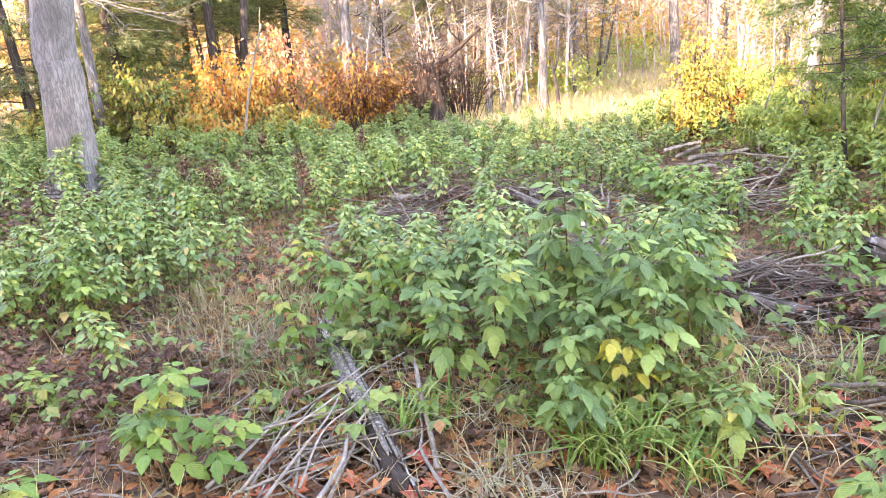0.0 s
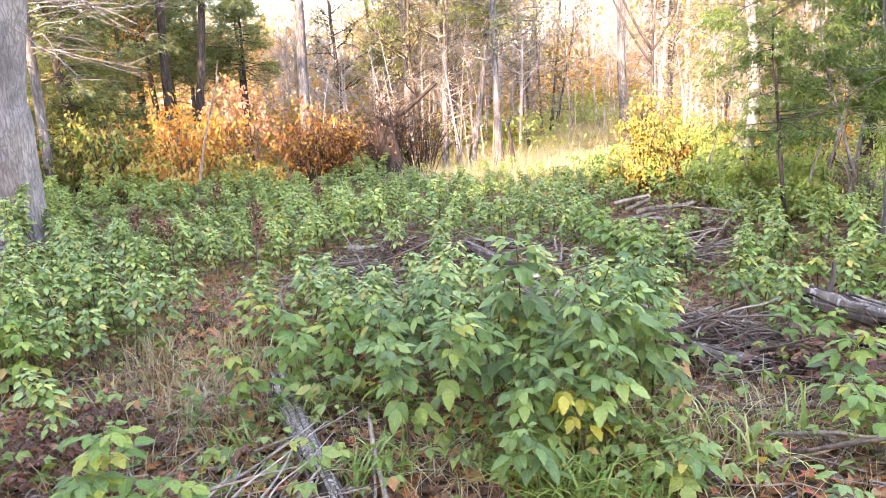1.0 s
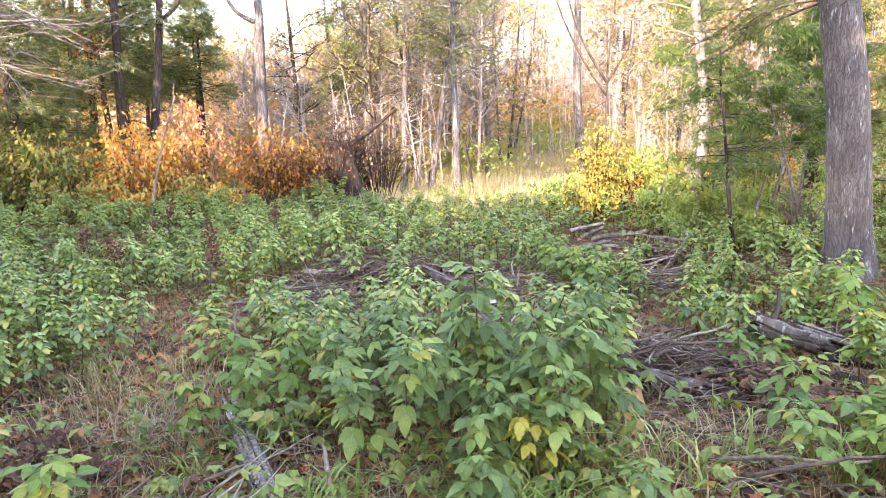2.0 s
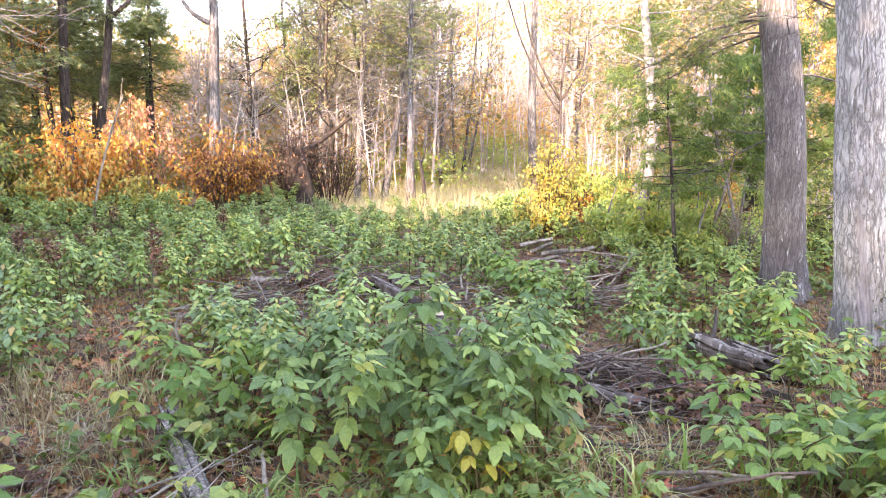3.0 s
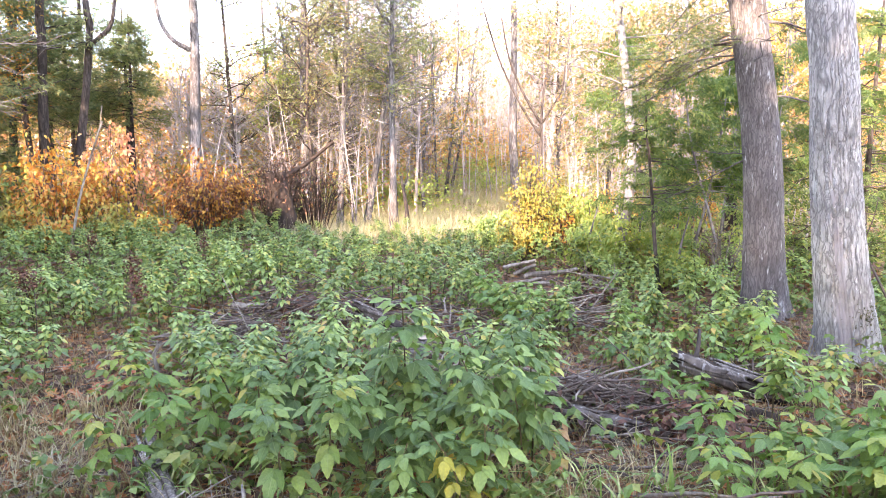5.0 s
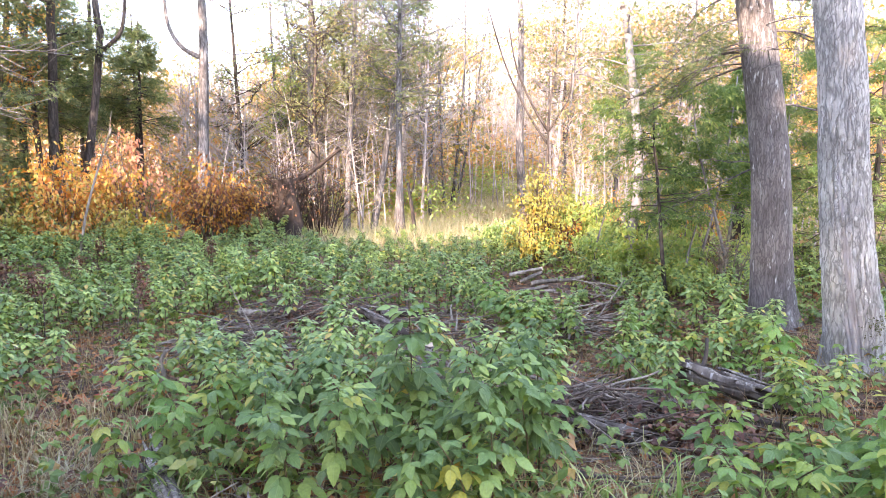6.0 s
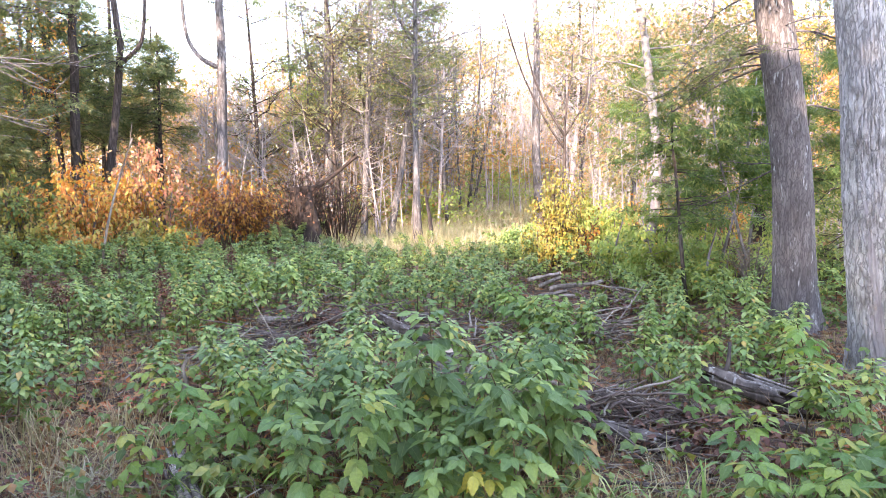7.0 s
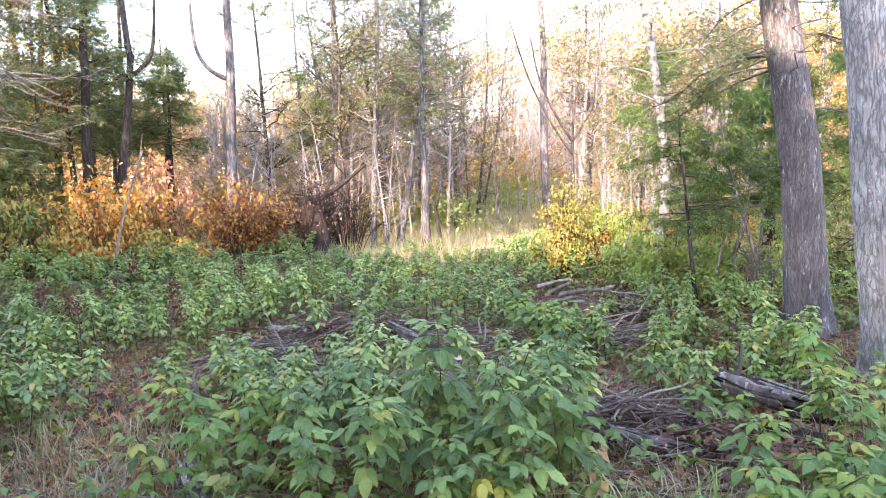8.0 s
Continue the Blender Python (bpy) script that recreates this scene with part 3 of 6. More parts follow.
# the two great cedars beside the clearing and the one at its other edge
tree("cedar_tree", [(3.08, 4.9, 0.0), (2.87, 4.9, 1.42), (2.73, 4.9, 2.66)], 0.178, M_BARK_BIG,
     "tall cedar trunk with pale grey furrowed bark, mossy at its foot", top=11, seg=260, steps=230, depth=0.014, seed=2, taper=0.6, flare=0.38,
     branch=[green(16, (4.4, 10), (1.0, 2.2))], leaf=[dict(mat=M_CEDAR, n=3000, size=(0.1, 0.22), spread=0.16)])
tree("cedar_tree", [(3.14, 6.5, 0.15), (2.98, 6.5, 1.66), (2.82, 6.5, 3.01)], 0.19, M_BARK_CEDAR,
     "cedar tree with dark brown shaggy bark and drooping boughs", top=11, seg=220, steps=160, depth=0.01, seed=5, taper=0.6, flare=0.24,
     branch=[dead(9, (1.6, 3.6), (0.5, 1.3)), green(20, (2.5, 4.2), (0.7, 1.5), yaw=2.9, fan=1.0, bend=-0.4, rise=8, thick=0.011, twigs=9),
             green(18, (3.6, 10), (0.8, 1.8)), green(5, (2.4, 3.4), (0.7, 1.2), yaw=0.1, fan=0.6, bend=-0.2)],
     leaf=[dict(mat=M_CEDAR, n=5200, size=(0.035, 0.085), spread=0.11)])
tree("cedar_tree", [(-6.12, 6.3, 0.4), (-5.99, 6.3, 1.44), (-5.88, 6.3, 2.33)], 0.235, M_BARK_MID,
     "thick leaning cedar trunk with grey stringy bark", top=11, seg=200, steps=120, depth=0.012, seed=8, taper=0.6, flare=0.4,
     branch=[dead(6, (2.4, 3.4), (0.5, 1.5), yaw=0.2, fan=0.9), green(16, (3.6, 10), (1.0, 2.0))], leaf=[dict(mat=M_CEDAR, n=2600, size=(0.1, 0.2), spread=0.14)])

# a long scar of bared wood on the grey trunk
great = bpy.data.objects["cedar_tree"]
bark_skin = next(o for o in great.children if o.name.startswith("trunk")).data
bark_skin.materials.append(M_SCAR)
for poly in bark_skin.polygons:
    c = poly.center
    if len(poly.vertices) == 4 and c.z < 1.75:
        axis_x = -0.148 * c.z
        turn = math.degrees(math.atan2(c.y, c.x - axis_x)) + 122
        wide = 6 + 8 * noise.noise((c.z * 3, 1.0, 2.0)) - (8 if c.z > 1.35 else 0) + (6 if c.z < 0.5 else 0)
        if abs(turn - 4 * math.sin(c.z * 3)) < wide and c.z > 0.1:
            poly.material_index = 1

# trees along the back of the clearing
tree("bare_tree", [(-5.56, 14, 1.25), (-5.5, 14, 3.85), (-5.49, 14, 4.69)], 0.13, M_BARK_GREY, "grey tree with one limb curving up like an elbow", top=10, seed=11,
     extra=[("limb", M_BARK_GREY, [(-5.5, 14, 3.8), (-5.88, 14, 3.98), (-6.14, 14, 4.3), (-6.26, 14, 4.75), (-6.3, 14, 5.6)], 0.06)],
     branch=[dead(12, (3.0, 6), (0.3, 0.9)), green(10, (5.0, 9), (0.5, 1.2))], leaf=[dict(mat=M_CEDAR, n=900, size=(0.1, 0.2), spread=0.15)])
tree("forked_tree", [(-7.54, 13, 1.38), (-7.15, 13, 3.85), (-7.18, 13, 4.47)], 0.095, M_BARK_DARK, "slender dark tree forking above its middle", top=9, seed=12,
     extra=[("limb", M_BARK_DARK, [(-7.17, 13, 3.75), (-6.87, 13, 3.96), (-6.71, 13, 4.16), (-6.62, 13, 4.6), (-6.55, 13, 5.6)], 0.05)],
     branch=[dead(22, (1.4, 4.6), (0.2, 0.7)), green(14, (3.8, 8.5), (0.4, 1.1))], leaf=[dict(mat=M_CEDAR, n=900, size=(0.08, 0.16), spread=0.13)])
tree("cedar_tree", [(-8.19, 13, 1.38), (-8.1, 13, 3.85), (-8.09, 13, 4.48)], 0.115, M_BARK_DARK, "straight dark cedar with a ragged green crown", top=10, seed=13,
     branch=[dead(14, (1.4, 4.0), (0.3, 1.0)), green(26, (2.4, 9.5), (0.7, 1.7))], leaf=[dict(mat=M_CEDAR, n=5600, size=(0.08, 0.17), spread=0.16)])
tree("cedar_tree", [(-9.1, 14, 1.5), (-9.25, 14, 3.58)], 0.07, M_BARK_DARK, "thin dark cedar among denser trees", top=9, seed=14,
     branch=[dead(10, (1.0, 2.4), (0.3, 0.8)), green(34, (2.5, 8.8), (0.6, 1.6))], leaf=[dict(mat=M_CEDAR, n=5200, size=(0.09, 0.18), spread=0.15)])
for k, (x, y, h, ln) in enumerate([(-7.9, 16, 5.0, 1.1), (-8.6, 17.2, 5.4, 1.2), (-9.25, 15.8, 5.0, 1.2), (-9.6, 15.5, 6.8, 1.4)]):
    tree("conifer", [on_ground(x, y), (x + 0.05, y, 3.0)], 0.07, M_BARK_DARK, "dense green conifer with a pointed top behind the clearing", top=h, seed=20 + k, group="conifers behind the clearing",
         branch=[dead(14, (0.9, 2.4), (0.3, 0.9)), green(60, (2.5, h - 0.15), (ln * 0.75, ln * 1.1), cone=0.8, rise=0)], leaf=[dict(mat=M_CEDAR, n=3600, size=(0.06, 0.14), spread=0.09)], category="conifer")
# bare stems, pale and dark, between clearing and hillside
STEMS = [
    ([(-6.05, 18, 1.3), (-6.2, 18, 4.4), (-6.25, 18, 5.6)], 0.07, M_BARK_DARK, 7.5), ([(-3.87, 17, 0.2), (-3.92, 17, 1.9), (-3.89, 17, 5.3)], 0.135, M_BARK_GREY, 9.0),
    ([(-2.67, 15, 0.3), (-2.58, 15, 2.5), (-2.47, 15, 4.9)], 0.08, M_BARK_GREY, 9.0), ([(-2.18, 16, 0.2), (-1.9, 16, 1.87), (-1.62, 16, 4.35), (-1.56, 16, 5.1)], 0.09, M_BARK_GREY, 8.5),
    ([(-1.36, 14, 0.2), (-1.38, 14, 3.0), (-1.38, 14, 4.7)], 0.085, M_BARK_GREY, 8.5), ([(-2.85, 18, 0.2), (-2.96, 18, 1.6), (-3.04, 18, 2.66)], 0.07, M_BARK_DARK, 6.0),
    ([(-1.02, 20, 0.1), (-1.23, 20, 2.8), (-1.31, 20, 4.4)], 0.055, M_BARK_GREY, 7.5), ([(-0.47, 25, 0.3), (-0.14, 25, 4.1), (-0.04, 25, 5.9)], 0.06, M_BARK_GREY, 8.5),
    ([(-0.75, 24, 0.3), (-0.9, 24, 3.1), (-1.0, 24, 5.4)], 0.05, M_BARK_GREY, 7.0), ([(-0.35, 27, 0.3), (0.3, 27, 3.6), (0.6, 27, 6.2)], 0.05, M_BARK_GREY, 8.0),
    ([(-3.3, 19, 0.2), (-3.1, 19, 2.4), (-3.15, 19, 4.6)], 0.06, M_BIRCH, 7.0), ([(-3.2, 15.5, 0.2), (-3.5, 15.5, 2.4), (-3.45, 15.5, 4.4)], 0.06, M_BARK_DARK, 7.0),
    ([(-5.0, 19, 0.3), (-4.8, 19, 3.0), (-4.95, 19, 5.0)], 0.06, M_BARK_GREY, 7.5), ([(-4.5, 21, 0.3), (-4.7, 21, 3.0), (-4.6, 21, 5.4)], 0.06, M_BARK_GREY, 7.5),
]
for k, (pts, r0, bark, h) in enumerate(STEMS):
    pale = bark is M_BIRCH
    tree("birch_tree" if pale else "bare_tree", pts, r0, bark, "slim pale birch with fine grey twigs" if pale else "slender half-bare tree with fine grey twigs and sparse leaves", top=h, seed=40 + k,
         group="slim trees at the edge of the clearing", steps=18, seg=8,
         branch=[dead(30, (1.0, h * 0.6), (0.3, 1.2))] + ([green(54, (2.9, h - 0.2), (0.4, 1.15), rise=12, twigs=7, to=1)] if k in (1, 2, 3, 4) else []) + [green(40, (h * 0.25, h - 0.2), (0.5, 1.5), rise=28, bend=-0.02, twigs=14, thick=0.015)],
         leaf=[dict(mat=M_OLIVE if k % 3 else M_CEDAR, n=(3600, 2000, 2800)[k % 3], size=(0.035, 0.08), spread=0.14, shape=KITE)] + ([dict(mat=M_CEDAR, n=2600, size=(0.06, 0.13), spread=0.11, to=1)] if k in (1, 2, 3, 4) else []))
tree("bare_tree", [(1.72, 20, 0.25), (1.61, 20, 2.8), (1.55, 20, 6)], 0.14, M_BARK_GREY, "tall grey trunk at the foot of the hillside", top=12, seed=60, steps=24,
     branch=[dead(20, (3.5, 9), (0.4, 1.4)), green(20, (5, 11), (0.6, 1.6), rise=25)], leaf=[dict(mat=M_OLIVE, n=900, size=(0.08, 0.15), spread=0.15, shape=KITE)])
tree("bare_tree", [(2.0, 16, 0.9), (1.97, 16, 2.5), (2.02, 16, 3.3)], 0.05, M_BARK_DARK, "small dark leafless tree with spreading limbs", top=4.4, seed=61,
     extra=[("limb", M_BARK_DARK, [(1.98, 16, 2.13), (1.53, 16, 2.79), (1.05, 16, 3.7), (0.78, 16, 4.4), (0.5, 16, 5.3)], 0.03), ("limb", M_BARK_DARK, [(1.96, 16, 2.46), (1.52, 16, 3.18), (1.18, 16, 3.96), (0.98, 16, 4.9)], 0.034),
            ("limb", M_BARK_DARK, [(1.97, 16, 2.46), (2.29, 16, 2.98), (2.45, 16, 3.31), (2.5, 16, 4.0)], 0.026)],
     branch=[dead(16, (1.3, 4), (0.3, 1.0))])
tree("bare_tree", [(3.26, 22, 1.0), (3.2, 22, 3), (3.11, 22, 6.4)], 0.075, M_BARK_DARK, "thin dark trunk with olive leaves", top=9, seed=62,
     branch=[green(24, (2.5, 8.5), (0.6, 1.6), rise=25)], leaf=[dict(mat=M_OLIVE, n=1500, size=(0.08, 0.15), spread=0.2, shape=KITE)])
tree("birch_tree", [(2.36, 9.5, 0.3), (2.5, 9.5, 1.41), (2.29, 9.5, 3.29), (2.22, 9.5, 3.67)], 0.072, M_BIRCH, "white-barked birch leaning over green saplings", top=8, seed=63, steps=40, seg=16,
     branch=[dead(8, (1.6, 3.5), (0.3, 0.8)), green(22, (2.4, 7.5), (0.7, 1.5), rise=15)], leaf=[dict(mat=M_OLIVE, n=1700, size=(0.05, 0.1), spread=0.16, shape=KITE)])
tree("fir_sapling", [(2.35, 7.5, 0.12), (2.21, 7.5, 1.49), (2.17, 7.5, 1.75)], 0.027, M_BARK_DARK, "slim dark sapling with fresh green sprays", top=2.3, seed=64, category="sapling",
     branch=[green(34, (0.9, 2.2), (0.35, 0.85), cone=0.5, thick=0.008)], leaf=[dict(mat=M_CEDARLIT, n=900, size=(0.05, 0.11), spread=0.05, flat=0.5, tilt=(0, 60))])
# green young cedars between the birch and the brown cedar
for k, (x, y, h, ln, z0, n) in enumerate([(3.0, 8.2, 2.7, 0.75, 1.2, 1500), (3.5, 8.9, 3.2, 1.0, 1.25, 2100), (3.25, 7.9, 2.8, 0.95, 0.9, 1200), (2.7, 9.7, 1.9, 0.7, 0.5, 1100), (4.4, 9.6, 3.4, 1.0, 0.9, 1700), (3.3, 10.8, 4.0, 1.1, 1.2, 1700), (1.75, 8.6, 0.75, 0.45, 0.1, 800), (2.0, 10.4, 1.1, 0.6, 0.15, 1000),
                                          (2.2, 8.1, 0.95, 0.45, 0.1, 900), (2.65, 7.7, 0.6, 0.4, 0.1, 600), (2.95, 9.0, 0.9, 0.5, 0.1, 900), (3.9, 8.3, 1.0, 0.5, 0.15, 700)]):
    tree("young_cedar", [on_ground(x, y), (x + 0.09 * math.sin(k * 2.1), y, 0.5), (x + 0.22 * math.sin(k * 2.1 + 0.5), y, 1.0)], 0.018, M_BARK_MID, "young cedar with layered bright green sprays" if h > 1.5 else "knee-high green sapling with ferny sprays", top=h, seed=70 + k, group="young cedars under the birch", category="sapling", steps=14, seg=8,
         branch=[green(int(9 * h) + 6, (z0, h - 0.1), (ln * 0.5, ln), cone=0.55, rise=4, bend=-0.22, thick=0.007)], leaf=[dict(mat=M_CEDARLIT if h > 1.5 else M_PALEGREEN, n=n if h > 1.5 else n * 2, size=(0.06, 0.135) if h > 1.5 else (0.03, 0.07), spread=0.05 if h > 1.5 else 0.1, flat=0.45, tilt=(5, 65), shape=SPRAY if h > 1.5 else OVAL)])
# fir with level boughs behind the great trunks
for k, (x, y, h) in enumerate([(4.9, 8.6, 3.4), (5.9, 9.6, 4.6), (6.4, 8.2, 3.6)]):
    tree("fir_tree", [on_ground(x, y), (x, y, 1.2)], 0.05, M_BARK_DARK, "dark green fir with level boughs", top=h, seed=80 + k, group="firs behind the great trunks", category="conifer", steps=14, seg=8,
         branch=[green(44, (0.3, h - 0.2), (0.9, 1.5), cone=0.75, rise=-2, bend=-0.1)], leaf=[dict(mat=M_CEDARLIT, n=2400, size=(0.06, 0.13), spread=0.07, flat=0.35)])
# hardwoods farther back beside the hillside
for k, (x, y, h, mat) in enumerate([(4.2, 13, 5.5, M_EDGE), (5.6, 14, 6.5, M_YELLOW), (6.8, 12.5, 6.0, M_ORANGE), (3.0, 13.5, 4.6, M_OLIVE), (7.6, 16, 8.0, M_ORANGE), (4.9, 17, 8.0, M_ORANGE), (-3.4, 21, 6.5, M_OLIVE), (9.5, 14, 7.5, M_YELLOW), (-9.4, 13.2, 6.0, M_ORANGE), (2.5, 17.5, 6.5, M_EDGE)]):
    tree("young_hardwood", [on_ground(x, y), (x + 0.1, y, 2.0)], 0.05, M_BARK_GREY, "young leafy tree turning yellow and olive", top=h, seed=90 + k, group="young trees by the hillside", steps=14, seg=8,
         branch=[green(int(7 * h), (0.6, h - 0.2), (0.6, 1.4), rise=30, bend=-0.03, twigs=7, thick=0.009)], leaf=[dict(mat=mat, n=2900, size=(0.05, 0.1), spread=0.17, shape=KITE, tilt=(-20, 70))])
tree("young_hardwood", [on_ground(-4.95, 18.5), (-4.9, 18.5, 1.6), (-4.85, 18.5, 3.0)], 0.05, M_BARK_GREY, "slender tree with a round airy crown of pale green leaves", top=4.4, seed=105, steps=14, seg=8,
     branch=[green(34, (2.2, 4.2), (0.5, 1.05), rise=30, bend=-0.05, twigs=9, thick=0.008)], leaf=[dict(mat=M_PALEGREEN, n=3400, size=(0.045, 0.085), spread=0.14, shape=KITE, tilt=(-20, 70))])
tree("young_hardwood", [on_ground(-5.6, 20), (-5.62, 20, 3.0), (-5.75, 20, 5.0)], 0.06, M_BARK_GREY, "tall thin tree with an olive and rusty crown", top=8.6, seed=106, steps=16, seg=8,
     branch=[green(40, (4.3, 8.4), (0.4, 1.0), rise=20, bend=-0.1, twigs=8, thick=0.009)], leaf=[dict(mat=M_OLIVE, n=3000, size=(0.05, 0.1), spread=0.13, shape=KITE, tilt=(-20, 70))])
for k, (x, y, h) in enumerate([(-11.0, 15.6, 9.5), (-12.4, 17.0, 10), (-10.6, 18.6, 8.0), (-9.9, 14.6, 8.5), (-13.4, 15.4, 9.5)]):
    tree("cedar_tree", [on_ground(x, y), (x + 0.08, y, 3.0)], 0.1, M_BARK_DARK, "ragged dark cedar in the wood's edge", top=h, seed=170 + k, group="cedars in the wood's edge", steps=16, seg=8,
         branch=[dead(16, (0.9, 3.5), (0.4, 1.2)), green(44, (2.5, h - 0.2), (0.7, 1.7), cone=0.5)], leaf=[dict(mat=M_CEDAR, n=3600, size=(0.08, 0.16), spread=0.17)])
# left edge: dark spruces and a dead-branched one reaching in above
for k, (x, y, h, n) in enumerate([(-8.5, 10.4, 7.0, 6000), (-9.3, 11.6, 7.5, 5200), (-9.6, 9.4, 7.0, 5200), (-10.2, 8.4, 8.0, 4800), (-11.2, 11.4, 9.0, 4800), (-9.2, 12.6, 2.8, 2600), (-12.2, 9.8, 9.0, 3600), (-10.0, 12.4, 6.5, 5200)]):
    tree("spruce_tree", [on_ground(x, y), (x, y, 1.5)], 0.09, M_BARK_DARK, "shaded dark green spruce at the clearing's edge", top=h, seed=110 + k, group="spruces at the edge", category="conifer",
         branch=[green(int(10 * h), (0.5, h - 0.2), (0.7, 1.25), cone=0.6, rise=0, bend=-0.15)], leaf=[dict(mat=M_CEDAR, n=n, size=(0.07, 0.15), spread=0.12, flat=0.6)])
tree("dead_spruce", [on_ground(-8.3, 9.5), (-8.3, 9.5, 2.0)], 0.09, M_BARK_GREY, "spruce with long bare grey lower branches", top=8, seed=118, category="conifer",
     branch=[dead(16, (2.2, 4.6), (0.9, 2.0)), dict(n=16, z=(2.4, 4.6), len=(1.0, 2.3), rise=8, bend=-0.25, twigs=8, thick=0.012, name="dead_branches", to=9, yaw=0.2, fan=0.9), green(20, (4.6, 7.8), (0.6, 1.4))], leaf=[dict(mat=M_CEDAR, n=1800, size=(0.1, 0.2), spread=0.14)])
# unseen cedars added beside and behind the camera, placed to shade the clearing
for k, (x, y, h) in enumerate([(-15.5, -6.0, 11.0), (-14.2, -8.0, 11.0), (-12.6, -6.4, 13.0), (-11, -7.8, 14.5), (-9.6, -6.2, 10), (-8.2, -7.8, 10.5), (-7.2, -5.9, 9.8), (-6.3, -8.2, 12.0), (-5.2, -6.2, 12.0), (-4.2, -8.0, 12.0), (-2.2, -6.4, 12), (0.2, -8, 11.2), (2.6, -6.6, 11.2), (-9.8, -9.6, 11), (-13, -3.0, 10.5), (-14.5, -0.5, 10)]):
    h *= 0.76
    tree("cedar_tree", [on_ground(x, y), (x, y, 3.0)], 0.2, M_BARK_CEDAR, "unseen tall cedar added to shade the clearing", top=h, seed=130 + k, group="cedars of the surrounding wood", steps=16, seg=10,
         branch=[green(70, (2.2, h - 0.3), (1.6, 3.0), cone=0.45, twigs=5, thick=0.02)], leaf=[dict(mat=M_CEDAR, n=4000 if x < 1 else 2000, size=(0.35, 0.75), spread=0.35, shape=KITE)])


# ---- far woods on the hillside ----
def woods(name, spots, label, mat, leaves=220, seed=5, size=(0.22, 0.5), limit=None):
    r = np.random.default_rng(seed)
    wood, crown = Soup(), Soup()
    for x, y in spots:
        z = float(hill_z(x, y))
        h = min(r.uniform(6, 10.5), 1.5 + limit(x, y) - z) if limit else r.uniform(7, 11)
        if h < 2.2:
            continue
        lean = r.normal(0, 0.05, 2)
        t = np.linspace(0, 1, 5)[:, None]
        p = np.array([x, y, z - 0.1]) + np.array([lean[0] * h, lean[1] * h, h]) * t + r.normal(0, 0.06, (5, 3)) * t
        tube(wood, p, np.linspace(r.uniform(0.06, 0.13), 0.02, 5), 5, caps=False)
        for j in range(7):
            q = p[r.integers(1, 4)]
            a = r.uniform(0, 6.28)
            ln = r.uniform(0.6, 1.8)
            tube(wood, [q, q + np.array([math.cos(a) * ln * 0.5, math.sin(a) * ln * 0.5, ln * 0.5]), q + np.array([math.cos(a) * ln * 0.8, math.sin(a) * ln * 0.8, ln])], [0.03, 0.02, 0.008], 3, caps=False)
        n = int(leaves * r.uniform(0.35, 1.3))
        lumps = r.normal(0, 1, (9, 3)) * [1.0, 1.0, h * 0.2] + p[3]
        at = lumps[r.integers(0, 9, n)] + r.normal(0, 0.45, (n, 3))
        crown.scatter(KITE, at, turns(n, tilt=(-30, 80), r=r), r.uniform(*size, n))
    ob = new(name, wood.mesh(name, M_BARK_GREY, True))
    tagged(ob, label + ", their grey stems", "woods", kind="stuff")
    ob = new(name.replace("stems", "foliage"), crown.mesh("foliage", mat))
    tagged(ob, label + ", their orange and yellow leaves", "woods", kind="stuff")


def skyline(x, y):
    """How high the canopy rises over eye level: lower towards the valley on the left."""
    return y * math.tan(radians(7.4 + 4.8 * min(max((x / y + 0.3) / 0.4, 0), 1)))


def hill_spots(n, seed):
    r = np.random.default_rng(seed)
    out = []
    while len(out) < n:
        y = 23 + 60 * r.random() ** 1.3
        x = r.uniform(-1.05 * y - 2, 0.95 * y + 2)
        if -1.5 < x - 0.06 * (y - 20) < 4.2 and y < 34:
            continue
        out.append((x, y))
    return out


woods("hillside_stems", hill_spots(480, 3), "autumn woods on the sunlit hillside", M_HILL, leaves=560, size=(0.12, 0.28), limit=skyline)
rr = np.random.default_rng(9)
ring = [(d * math.cos(a), d * math.sin(a)) for a, d in zip(rr.uniform(math.pi * 0.92, math.pi * 2.1, 120), rr.uniform(18, 50, 120))]
woods("surrounding_stems", ring, "woods all round the clearing", M_OLIVE, leaves=90, seed=6, size=(0.35, 0.8))


def underbrush(name, label, spots, mat, shape, per, height, size, seed, spread=0.5):
    r = np.random.default_rng(seed)
    s = Soup()
    for x, y in spots:
        n = int(per * r.uniform(0.5, 1.3))
        c = np.array(on_ground(x, y))
        hh = height * r.uniform(0.5, 1.2)
        at = c + np.stack([r.normal(0, spread, n), r.normal(0, spread, n), r.random(n) ** 0.8 * hh], 1)
        s.scatter(shape, at, turns(n, tilt=(-40, 60), r=r), r.uniform(*size, n))
    ob = new(name, s.mesh(name, mat))
    tagged(ob, label, "undergrowth", kind="stuff")


r7 = np.random.default_rng(17)
underbrush("hillside_underbrush", "yellow and orange undergrowth on the hillside", [q for q in ((r7.uniform(-30, 34), r7.uniform(24, 50)) for _ in range(460)) if not (-1.5 < q[0] < 5 and q[1] < 32)] + [(r7.uniform(-1.5, 4.5), r7.uniform(31, 38)) for _ in range(50)] + [(r7.uniform(-13, -3), r7.uniform(17, 24)) for _ in range(90)], M_HILL, KITE, 130, 1.6, (0.1, 0.22), 31, 0.9)
underbrush("tall_underbrush", "tall orange and pink undergrowth below the conifers", [(r7.uniform(-24, -1.5), r7.uniform(22, 31)) for _ in range(210)], M_HILL, KITE, 170, 4.2, (0.09, 0.2), 36, 0.9)
